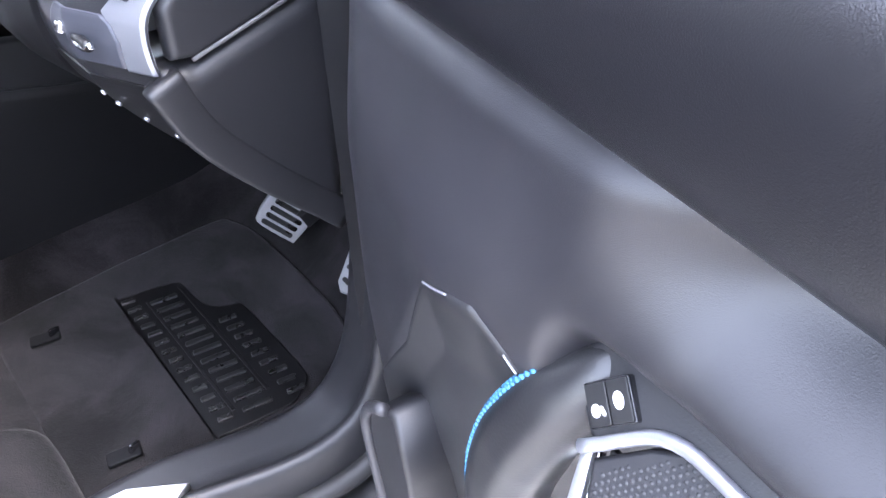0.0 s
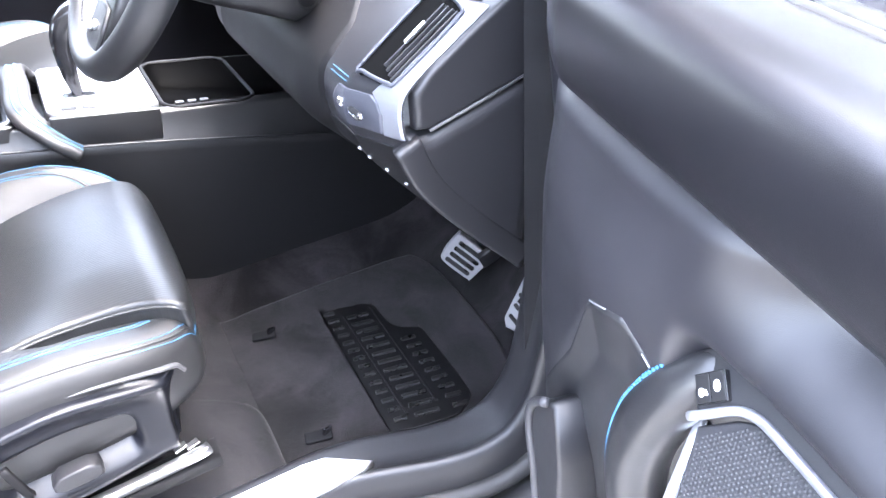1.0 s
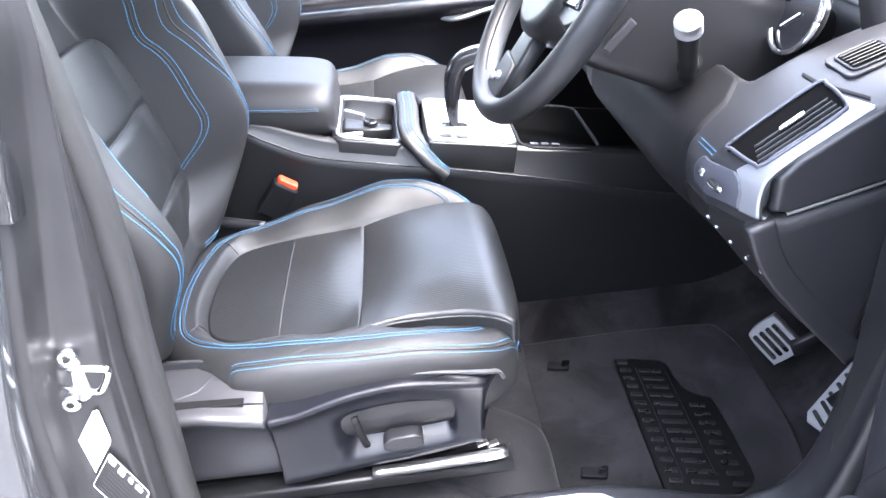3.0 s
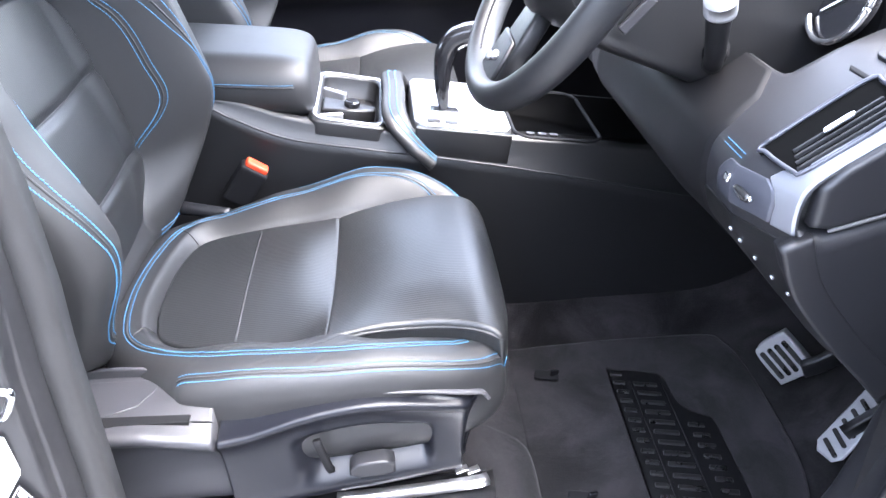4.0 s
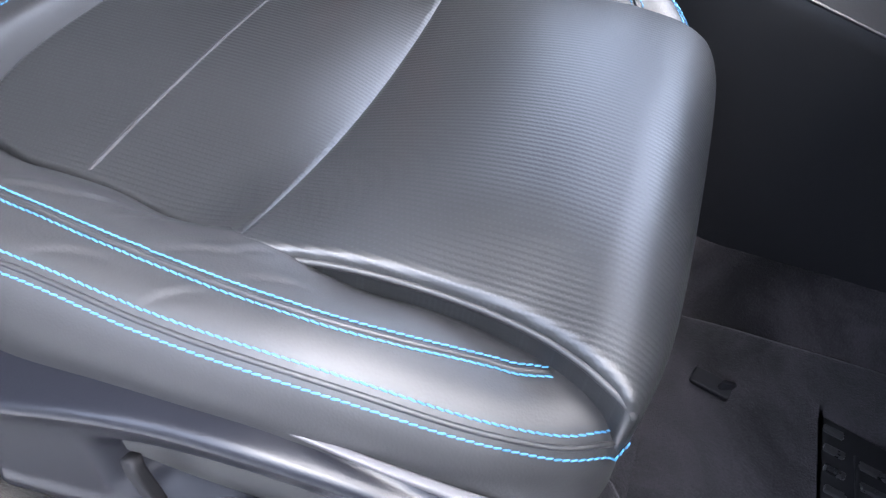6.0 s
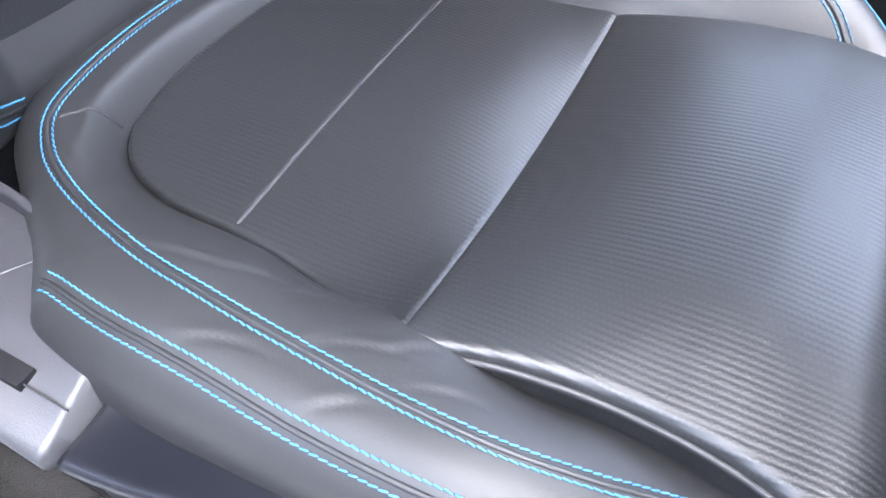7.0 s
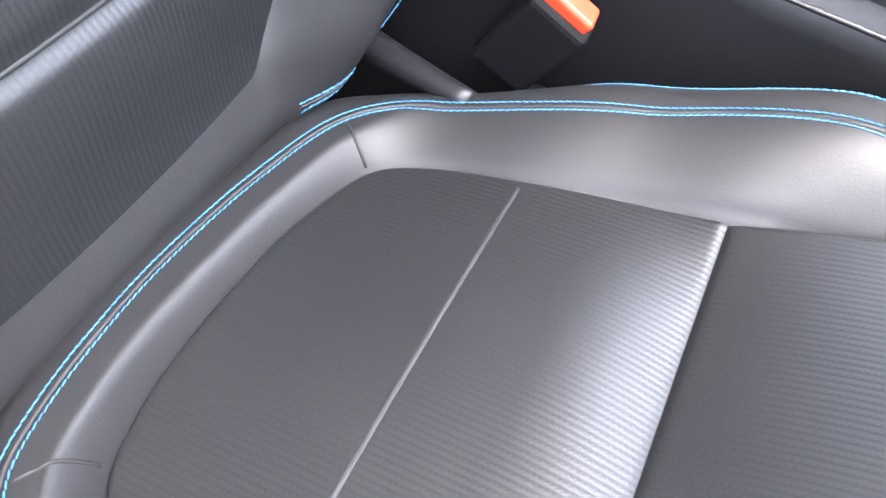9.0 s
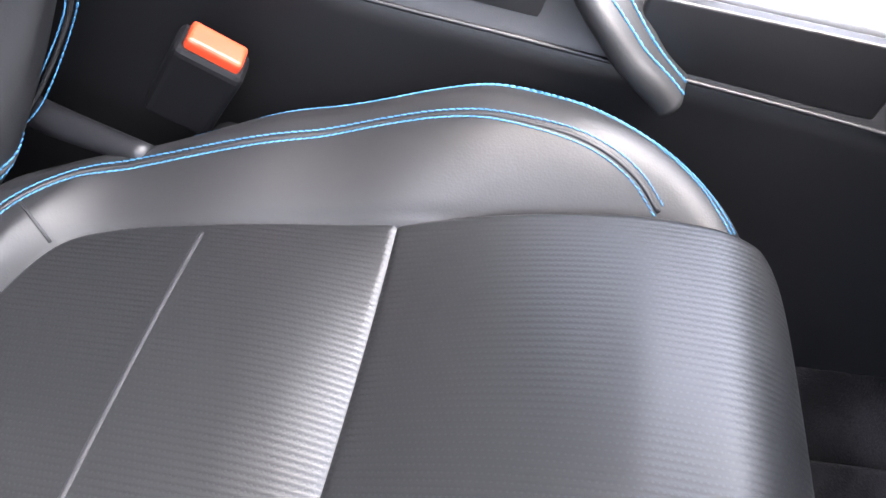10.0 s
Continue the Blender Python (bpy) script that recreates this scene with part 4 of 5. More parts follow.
def dash_at(y, s, off=0.0):
    """A place on the dashboard's skin: across the car, and s from below to above."""
    k = np.clip(s, 0, 1) * (len(dash_curve) - 1)
    i = np.arange(len(dash_curve))
    d = np.gradient(dash_curve, axis=0)
    d /= np.linalg.norm(d, axis=1)[:, None]
    nx, nz = np.interp(k, i, -d[:, 1]), np.interp(k, i, d[:, 0])
    x, z = np.interp(k, i, dash_curve[:, 0]) + off * nx, np.interp(k, i, dash_curve[:, 1]) + off * nz
    e = np.clip((0.525 - y) / 0.07, 0, 1)
    x = x + 0.030 * e + 0.05 * smooth01(y, 1.0, 1.2) * (z > 0.45)
    # fuller knee panel beside the column, and the well that holds the dials
    x = x - 0.015 * smooth01(y, 0.57, 0.66) * np.exp(-((z - 0.52) / 0.045) ** 2)
    z = z - 0.11 * smooth01(y, 0.602, 0.632) * (1 - smooth01(y, 0.90, 0.93)) * smooth01(x, 0.352, 0.385) * (1 - smooth01(x, 0.47, 0.50)) * smooth01(z, 0.60, 0.63)
    return np.stack([x, y + 0 * x, z], -1)


def dash_shape(name, rows, off, n=(70, 40)):
    """A raised skin between two sides given as (height, near side, far side)."""
    r = np.array(rows)
    v = np.linspace(r[0, 0], r[-1, 0], n[0])
    lo, hi = np.interp(v, r[:, 0], r[:, 1]), np.interp(v, r[:, 0], r[:, 2])
    u = np.linspace(0, 1, n[1])
    y = lo[None, :] + (hi - lo)[None, :] * u[:, None]
    rim = np.zeros(y.shape, bool)
    rim[0], rim[-1], rim[:, 0], rim[:, -1] = True, True, True, True
    return sheet(name, dash_at(y, np.broadcast_to(s_of(v)[None, :], y.shape), np.where(rim, -0.002, off)))


def dash_patch(name, y0, y1, s0, s1, off, n=(60, 110)):
    ya_, sa_ = np.r_[y0, np.linspace(y0 + 0.0006, y1 - 0.0006, n[0]), y1], np.r_[s0, np.linspace(s0 + 0.0004, s1 - 0.0004, n[1]), s1]
    a, b = np.meshgrid(ya_, sa_, indexing="ij")
    rim = (a <= y0) | (a >= y1) | (b <= s0) | (b >= s1)
    return sheet(name, dash_at(a, b, np.where(rim, -0.002, off)), smooth=False)


dash = thing("dashboard", (0.5, 1.1, 0.5), "charcoal soft-touch dashboard with silver vent trim", "dashboard")
ya = np.r_[np.linspace(0.455, 0.53, 24), np.linspace(0.535, 0.96, 80), np.linspace(0.98, 1.88, 24)]
a, b = np.meshgrid(ya, np.linspace(0, 1, 420), indexing="ij")
part("dash_body", sheet("dash_body", dash_at(a, b)), SOFT_TRIM, dash, "soft grained charcoal dashboard skin")
# end cap in two panels with a pale joint between
CAP_TOP = [(0.320, 0.556), (0.336, 0.5535), (0.466, 0.587), (0.468, 0.640), (0.460, 0.684), (0.424, 0.664), (0.384, 0.641), (0.338, 0.612), (0.321, 0.594)]
CAP_LOW = [(0.310, 0.552), (0.333, 0.551), (0.463, 0.585), (0.459, 0.480), (0.450, 0.384), (0.446, 0.340), (0.408, 0.372), (0.350, 0.444), (0.312, 0.505), (0.303, 0.530)]


def end_panel(outline, centre, face, rim, label):
    line = np.vstack([np.linspace(p, q, 10)[:-1] for p, q in zip(np.array(outline), np.roll(outline, -1, 0))])
    part("end_panel", pad("end_panel", line, centre, lambda x, z, d: np.stack([x, face + d, z], -1), 30, rim, skirt=[(0.0, 0.010)]), PLASTIC, dash, label)


end_panel(CAP_TOP, (0.40, 0.615), 0.449, 0.006, "smooth charcoal end panel")
end_panel(CAP_LOW, (0.40, 0.490), 0.447, 0.020, "charcoal lower end panel with rounded shoulders")
# trim edge in paler plastic than the panels, painting the light on it
rail_line = spline([(0.456, 0.449, 0.686), (0.465, 0.449, 0.640), (0.466, 0.449, 0.588), (0.461, 0.449, 0.480), (0.453, 0.449, 0.390), (0.448, 0.449, 0.343)], 50)
part("end_trim", sweep("end_trim", rail_line, rounded(0.008, 0.010, 0.003, 3), up=(0, 1, 0)), GREY_PLASTIC, dash, "edge strip down the dashboard's end, painted paler as if lit")
part("end_flange", sweep("end_flange", np.column_stack([spline([(0.308, 0.545), (0.330, 0.492), (0.372, 0.436), (0.420, 0.382), (0.446, 0.352)], 30)[:, :1], np.full(30, 0.452), spline([(0.308, 0.545), (0.330, 0.492), (0.372, 0.436), (0.420, 0.382), (0.446, 0.352)], 30)[:, 1:]]), rounded(0.030, 0.012, 0.004, 3), up=(0, 1, 0)), PLASTIC, dash)
part("end_joint", tube("end_joint", [(0.334, 0.4490, 0.5540), (0.400, 0.4490, 0.5705), (0.463, 0.4490, 0.587)], 0.0018, 6, up=(0, 1, 0)), HEM, dash, "pale joint line")
# silver vent surround
part("vent_trim", dash_shape("vent_trim", [(0.546, 0.457, 0.480), (0.568, 0.457, 0.477), (0.580, 0.457, 0.482), (0.588, 0.457, 0.492), (0.594, 0.457, 0.488), (0.602, 0.457, 0.480), (0.63, 0.457, 0.480), (0.648, 0.457, 0.484), (0.652, 0.457, 0.508), (0.658, 0.457, 0.512), (0.6585, 0.457, 0.512)], 0.003), TRIM_SILVER, dash, "satin silver vent surround")
part("vent_trim", dash_shape("vent_trim", [(0.548, 0.4805, 0.556), (0.565, 0.4785, 0.556), (0.570, 0.478, 0.556), (0.580, 0.483, 0.548), (0.5865, 0.493, 0.540)], 0.0026), TRIM_DARK, dash, "dark satin panel below the vent")
part("knee_panel", dash_shape("knee_panel", [(0.445, 0.622, 0.98), (0.52, 0.585, 0.98), (0.60, 0.580, 0.98), (0.622, 0.592, 0.98), (0.640, 0.63, 0.98)], 0.003, (80, 60)), MATT_BLACK, dash, "dark knee panel round the column")
part("dash_groove", dash_shape("dash_groove", [(0.6590, 0.466, 0.556), (0.6625, 0.472, 0.566)], 0.0012, (6, 40)), MATT_BLACK, dash, "dark step below the upper vent")
vl, vs = Vector((0.089, 0, 0.057)), Vector((0.026, -0.045, 0))
vent_m = axes_at((0.347, 0.4965, 0.6295), vl, -vs)
if vent_m.to_3x3().col[2].z < 0:
    vent_m = axes_at((0.347, 0.4965, 0.6295), vl, vs)
VY = 1 if (vent_m.to_3x3().col[1].y < 0) else -1
vent = thing("dash_vent", vent_m.translation, "tall dark dashboard air vent with silver tab", "air vent")
VENT = [(-0.052, VY * -0.022), (0.044, VY * -0.024), (0.054, VY * -0.014), (0.052, VY * 0.018), (0.040, VY * 0.025), (-0.040, VY * 0.026), (-0.050, VY * 0.018), (-0.056, VY * -0.014)]
ring_pts = spline(VENT, 60, closed=True)
part("vent_frame", sweep("vent_frame", np.array([vent_m @ Vector((x, y, 0.004)) for x, y in np.vstack([ring_pts, ring_pts[:2]])]), circle(0.0022, 8), up=vent_m.to_3x3().col[2]), TRIM_DARK, vent)
# shallow black fill paints the shade of the vent's depth
part("vent_shade", slab("vent_shade", (ring_pts if VY < 0 else ring_pts[::-1]).tolist(), -0.004, 0.003, vent_m), SHADE_BLACK, vent)
for i in range(4):
    part("vent_slat", block("vent_slat", 0.092 - 0.003 * i, 0.0022, 0.004, vent_m @ pose(0.001 * i, VY * (0.0205 - 0.0062 * i), 0.004, 25 * VY, 0, 0), 0.0006), PLASTIC, vent)
part("vent_tab", block("vent_tab", 0.030, 0.005, 0.005, vent_m @ pose(0.004, VY * 0.003, 0.008), 0.002), CHROME, vent, "bright sliding tab")
top_vent = thing("upper_vent", (0.43, 0.50, 0.70), "small black demister vent on the dashboard top", "air vent")
tv = axes_at(dash_at(np.array(0.532), np.array(float(s_of(0.6817)))), dash_at(np.array(0.532), np.array(float(s_of(0.690)))) - dash_at(np.array(0.532), np.array(float(s_of(0.674)))), (-0.22, 1, 0))
# same black fill for the shade inside the upper vent
part("vent_shade", slab("vent_shade", rounded(0.042, 0.036, 0.005), -0.004, 0.0035, tv, 0.001), SHADE_BLACK, top_vent)
part("vent_frame", sweep("vent_frame", np.array([tv @ Vector((x, y, 0.003)) for x, y in rounded(0.045, 0.039, 0.006)] + [tv @ Vector((*rounded(0.045, 0.039, 0.006)[0], 0.003))]), circle(0.0018, 8), up=(0, 0, 1)), SOFT_TRIM, top_vent)
part("vent_base", slab("vent_base", rounded(0.064, 0.054, 0.010), -0.010, 0.0022, tv, 0.002), SOFT_TRIM, top_vent, "raised charcoal base")
for i in range(5):
    part("vent_slat", block("vent_slat", 0.039, 0.0018, 0.003, tv @ pose(0, -0.0125 + 0.0062 * i, 0.0045, 20, 0, 0), 0.0005), DARK_PLASTIC, top_vent)
for k in (-0.004, 0.004):
    q = np.linspace(0.524, 0.564, 20)
    part("stitching", stitches("stitching", dash_at(q, np.full(20, float(s_of(0.5935 + 0.45 * k))), 0.0035), up=(-0.7, 0, 0.7)), THREAD, dash, "short blue stitched seam")
roller_at = dash_at(np.array(0.507), np.array(float(s_of(0.566))), 0.004)
part("dimmer_button", block("dimmer_button", 0.006, 0.010, 0.009, Matrix.Translation(dash_at(np.array(0.530), np.array(float(s_of(0.572))), 0.004).tolist()) @ pose(0, 0, 0, 0, 20, 0), 0.0025), CHROME, dash, "small bright dimmer button")
part("dimmer_roller", tube("dimmer_roller", np.array([roller_at + np.array((-0.004 * math.cos(q), 0.017 * math.sin(q), 0.004 - 0.006 * math.cos(q))) for q in np.linspace(-1.3, 1.3, 16)]), 0.0028, 8, up=(1, 0, 0)), CHROME, dash, "bright dimmer roller")
part("dimmer_roller", tube("dimmer_roller", np.array([roller_at + np.array((-0.002, 0.012 * q, 0.0)) for q in np.linspace(-1, 1, 8)]), 0.0040, 10, up=(1, 0, 0)), DARK_PLASTIC, dash, "black roller face")
fuse = part("fuse_panel", dash_patch("fuse_panel", 0.475, 0.620, float(s_of(0.43)), float(s_of(0.535)), 0.0015), DARK_PLASTIC, dash, "black lower panel with bright fixings")
for y, s in ((0.522, float(s_of(0.506))), (0.536, float(s_of(0.512))), (0.508, float(s_of(0.468))), (0.514, float(s_of(0.489))), (0.500, float(s_of(0.452)))):
    part("fixing", slab("fixing", circle(0.0026, 10).tolist(), 0, 0.003, Matrix.Translation(dash_at(np.array(y), np.array(s), 0.001).tolist()) @ pose(0, 0, 0, 0, -125, 0), 0.001), SILVER, fuse)

# steering column, stalk, wheel and instrument hood
column = thing("steering_column", (0.32, 0.77, 0.64), "black plastic steering column shroud with control stalks", "steering column")
axis = np.linspace((0.200, 0.77, 0.722), (0.50, 0.77, 0.60), 24)
part("shroud", sweep("shroud", axis, rounded(0.165, 0.145, 0.022, 6), up=(0.3, 0, 1), scale=np.interp(np.linspace(0, 1, 24), [0, 0.05, 0.5, 1], [0.92, 1.0, 1.03, 1.1])), DARK_PLASTIC, column)
part("lever", block("lever", 0.046, 0.006, 0.012, Matrix.Translation((0.224, 0.683, 0.688)) @ pose(0, 0, 0, 0, -46, 0), 0.002), GREY_PLASTIC, column, "grey wiper lever")
stalk = part("stalk", tube("stalk", spline([(0.298, 0.652, 0.640), (0.289, 0.630, 0.662), (0.280, 0.612, 0.695), (0.277, 0.605, 0.708)], 14), 0.0118, 16, up=(1, 0, 0), scale=np.interp(np.linspace(0, 1, 14), [0, 0.2, 0.8, 1], [0.9, 0.85, 1.0, 1.15])), MATT_BLACK, column, "black upright column stalk")
part("stalk_cap", tube("stalk_cap", [(0.277, 0.605, 0.707), (0.2765, 0.604, 0.709), (0.2735, 0.600, 0.719), (0.273, 0.599, 0.7205)], 0.0155, 20, up=(1, 0, 0)), PEDAL, stalk, "pale metal end cap")
part("knob", tube("knob", spline([(0.318, 0.69, 0.645), (0.304, 0.660, 0.650), (0.297, 0.648, 0.653)], 8), 0.013, 14, up=(1, 0, 0)), MATT_BLACK, column, "round black column adjuster")

WC, WR, WT = np.array((0.172, 0.772, 0.742)), 0.187, radians(34)
wup = np.array((math.sin(WT), 0, math.cos(WT)))
wn_ = np.array((-math.cos(WT), 0, math.sin(WT)))
wheel = thing("steering_wheel", WC, "black leather steering wheel with silver thumb switches", "steering wheel")
ang = np.linspace(0, 2 * math.pi, 90, endpoint=False)
g = np.zeros((90, 16, 3))
for i, t in enumerate(ang):
    out = math.cos(t) * np.array((0, 1, 0)) + math.sin(t) * wup
    r = WR * (1 - 0.035 * max(0, -math.sin(t)) ** 4)
    for j, p in enumerate(circle(1, 16)):
        g[i, j] = WC + out * (r + 0.0155 * p[0]) + wn_ * 0.019 * p[1]
rim = part("rim", sheet("rim", g, wrap_u=True, wrap_v=True), WHEEL_LEATHER, wheel, "black leather rim")
t = np.linspace(radians(-70), radians(30), 90)
part("stitching", stitches("stitching", WC + np.outer(np.cos(t), (0, 1, 0)) * (WR - 0.015) + np.outer(np.sin(t), wup) * (WR - 0.015) + wn_ * 0.008, pitch=0.007, length=0.011, thick=0.0014, slant=1.2, up=wn_), GREY_PLASTIC, rim, "cross-stitched inner seam")
wm = axes_at(WC, (0, -1, 0), wup)
part("hub", slab("hub", circle(0.086, 40, 0.92).tolist(), -0.045, 0.016, wm, 0.016), DARK_PLASTIC, wheel, "black airbag cover")
for s in (-1, 1):
    spoke = part("spoke", slab("spoke", [(s * 0.055, 0.03), (s * 0.165, 0.012), (s * 0.172, -0.016), (s * 0.12, -0.04), (s * 0.055, -0.035)][:: s], -0.018, 0.004, wm, 0.006), PLASTIC, wheel)
    part("switch_pod", slab("switch_pod", [(s * 0.075, 0.018), (s * 0.135, 0.008), (s * 0.145, -0.012), (s * 0.08, -0.02)][:: s], 0.0, 0.008, wm, 0.004), GLOSS_BLACK, spoke, "gloss black thumb switch pod")
part("spoke", slab("spoke", [(-0.026, -0.06), (0.026, -0.06), (0.040, -0.172), (-0.040, -0.172)], -0.022, 0.000, wm, 0.005), DARK_PLASTIC, wheel)
inlay = part("spoke_inlay", slab("spoke_inlay", [(-0.030, -0.112), (0.026, -0.116), (0.036, -0.168), (-0.040, -0.168)], -0.002, 0.005, wm, 0.003), PLASTIC, wheel, "charcoal inlay at the foot of the spoke")
for bx, by in ((-0.022, -0.150), (0.0, -0.142)):
    part("button", slab("button", circle(0.009, 16, 0.65).tolist(), 0.004, 0.009, wm @ pose(bx, by, 0), 0.002), SILVER, inlay, "pale silver button")

hood = thing("instrument_cluster", (0.46, 0.77, 0.68), "hooded instrument dials behind glass", "instruments")
hood_line = spline([(0.475, 0.590, 0.655), (0.455, 0.605, 0.74), (0.430, 0.67, 0.800), (0.42, 0.77, 0.815), (0.430, 0.86, 0.800), (0.45, 0.925, 0.74), (0.47, 0.94, 0.655)], 50)
deep = hood_line + np.array((0.17, 0, -0.015))
part("hood", sheet("hood", np.stack([hood_line, hood_line + np.array((0.03, 0, 0.012)), deep + np.array((0, 0, 0.01)), deep - np.array((0, 0, 0.01)), hood_line + np.array((0.02, 0, -0.012))], 0), wrap_u=True), SOFT_TRIM, hood)
for y, zc, r in ((0.650, 0.700, 0.046), (0.82, 0.682, 0.060)):
    dm = axes_at((0.425, y, zc), (0, -1, 0), (0.35, 0, 0.94)) @ Matrix.Scale(r / 0.060, 4)
    dial = part("dial", slab("dial", circle(0.058, 40).tolist(), -0.01, 0.0, dm, 0.002), GLOSS_BLACK, hood, "round black dial")
    part("bezel", sweep("bezel", np.array([dm @ Vector((0.060 * math.cos(q), 0.060 * math.sin(q), 0.006)) for q in np.linspace(0, 2 * math.pi, 50)]), circle(0.004, 8), up=dm.to_3x3().col[2]), CHROME, dial, "bright dial ring")
    part("needle", block("needle", 0.045, 0.003, 0.002, dm @ pose(-0.014, -0.012, 0.003, 0, 0, 38), 0.0008), WHITE, dial, "white needle")


# ---- centre console ----
console = thing("centre_console", (0.0, 1.17, 0.1), "charcoal centre console with silver switch panel", "console")
EDGE = [(-0.55, 0.520), (-0.32, 0.503), (-0.22, 0.468), (-0.164, 0.451), (-0.047, 0.427), (0.098, 0.407), (0.299, 0.377), (0.42, 0.36), (0.70, 0.34)]
TRIM = [(-0.55, 0.515), (-0.36, 0.505), (-0.29, 0.470), (-0.208, 0.430), (-0.071, 0.399), (0.132, 0.355), (0.432, 0.280), (0.70, 0.215)]
xs = np.linspace(-0.55, 0.70, 80)
ez, tz = spline(EDGE, 300), spline(TRIM, 300)
for s in (-1, 1):
    def side(dy):
        return 1.17 + s * (0.13 - dy)

    g = np.zeros((len(xs), 9, 3))
    for i, x in enumerate(xs):
        e, t = np.interp(x, ez[:, 0], ez[:, 1]), np.interp(x, tz[:, 0], tz[:, 1])
        key = [(0.012, 0.0), (0.012, 0.10), (0.004, max(0.2, t - 0.10)), (0.0, t - 0.02), (-0.001, t - 0.003), (0.005, t + 0.001), (0.006, e - 0.006), (0.009, e - 0.001), (0.020, e + 0.001)]
        for j, (dy, z) in enumerate(key):
            g[i, j] = (x, side(dy), z)
    part("side_panel", sheet("side_panel", g), DARK_PLASTIC, console, "long charcoal side panel with a moulded ledge")
    ledge = np.column_stack([xs, np.full(len(xs), side(-0.0012)), np.interp(xs, tz[:, 0], tz[:, 1]) - 0.001])
    part("ledge_line", tube("ledge_line", ledge, 0.0016, 6), PLASTIC, console)
# deck under the fittings
g = np.stack([np.column_stack([xs, np.full(len(xs), y), np.interp(xs, ez[:, 0], ez[:, 1]) - 0.035 - 0.05 * smooth01(xs, 0.14, 0.18)]) for y in np.linspace(1.05, 1.29, 6)], 1)
part("deck", sheet("deck", g), DARK_PLASTIC, console)
# cup holder well
def deck_z(x):
    return float(np.interp(x, ez[:, 0], ez[:, 1]))


slope = axes_at((-0.112, 1.17, deck_z(-0.112) + 0.001), (1, 0, -0.21), (0, 1, 0))
cup_out, cup_in = rounded(0.130, 0.250, 0.018, 6), rounded(0.098, 0.205, 0.022, 6)
bm = bmesh.new()
loops = []
for line, z in ((cup_out, -0.02), (cup_out, 0.0), ([(0.99 * x, 0.99 * y) for x, y in cup_out], 0.003), ([(1.03 * x, 1.02 * y) for x, y in cup_in], 0.003), (cup_in, -0.001), ([(0.97 * x, 0.98 * y) for x, y in cup_in], -0.055)):
    loops.append([bm.verts.new((x, y, z)) for x, y in line])
for p, q in zip(loops, loops[1:]):
    for i in range(len(p)):
        j = (i + 1) % len(p)
        bm.faces.new((p[i], p[j], q[j], q[i]))
bm.faces.new(loops[-1])
bmesh.ops.recalc_face_normals(bm, faces=bm.faces)
for f in bm.faces:
    f.smooth = True
bm.transform(slope)
me = bpy.data.meshes.new("cup_holder")
bm.to_mesh(me)
bm.free()
cups = part("cup_holder", me, DARK_PLASTIC, console, "black cup holder well with a silver rim")
cup_mid = rounded(0.113, 0.226, 0.020, 6)
part("cup_rim", sweep("cup_rim", np.array([slope @ Vector((x, y, 0.0035)) for x, y in list(cup_mid) + list(cup_mid)[:1]]), rounded(0.007, 0.003, 0.0012, 2), up=slope.to_3x3().col[2]), SILVER, cups, "satin silver rim")
part("well_lining", slab("well_lining", [(0.96 * x, 0.97 * y) for x, y in cup_in], -0.054, -0.050, slope), DARK_PLASTIC, cups)
part("divider", slab("divider", [(-0.046, -0.03), (0.046, -0.012), (0.046, 0.012), (-0.046, 0.03)], -0.052, -0.012, slope, 0.004), DARK_PLASTIC, cups, "black cup grip")
part("cup_knob", slab("cup_knob", circle(0.014, 20).tolist(), -0.052, -0.002, slope @ pose(0.004, 0.0, 0), 0.004), GLOSS_BLACK, cups)
for dx, dy, a in ((-0.030, -0.055, 30), (-0.028, 0.06, -25)):
    part("grip_tab", block("grip_tab", 0.045, 0.010, 0.022, slope @ pose(dx, dy, -0.02, 0, 0, a), 0.003), SILVER, cups, "pale spring tab")
# padded arch round the gear panel
for k, (dx, dz) in enumerate(((0.0, 0.0),)):
    arch = spline([(0.020, 1.030, 0.372), (-0.006, 1.034, 0.400), (-0.030, 1.050, 0.432), (-0.038, 1.085, 0.446), (-0.036, 1.17, 0.450), (-0.038, 1.255, 0.446), (-0.030, 1.290, 0.432), (-0.006, 1.306, 0.400), (0.020, 1.310, 0.372)], 120)
    band = part("padded_arch", sweep("padded_arch", arch, rounded(0.040, 0.018, 0.008, 4), up=(0, 0, 1)), LEATHER, console, "leather-wrapped arch with blue stitching")
    for d in (-0.006, 0.006):
        p, tt, side_, over = frames_along(arch, (0, 0, 1))
        part("stitching", stitches("stitching", p + d * side_ + 0.0093 * over, thick=0.0009, up=over), THREAD, band, "blue stitching")
gear_m = axes_at((0.075, 1.17, deck_z(0.075) + 0.006), (1, 0, -0.17), (0, 1, 0))
panel = part("gear_panel", slab("gear_panel", rounded(0.165, 0.225, 0.02), -0.03, 0.004, gear_m, 0.004), SILVER, console, "bright satin silver gear panel")
part("gear_gate", slab("gear_gate", rounded(0.050, 0.030, 0.010), 0.0042, 0.0065, gear_m @ pose(-0.028, -0.045, 0), 0.001), CHROME, panel)
part("gate_slot", slab("gate_slot", rounded(0.040, 0.012, 0.005), 0.0064, 0.0078, gear_m @ pose(-0.026, -0.046, 0)), GLOSS_BLACK, panel)
part("panel_edge", slab("panel_edge", rounded(0.160, 0.010, 0.003), -0.05, 0.001, gear_m @ pose(0, -0.121, 0), 0.002), DARK_PLASTIC, panel)
for x in (-0.03, 0.0):
    part("switch", slab("switch", rounded(0.022, 0.012, 0.002), 0.004, 0.006, gear_m @ pose(x - 0.02, -0.098, 0), 0.0008), PLASTIC, panel)
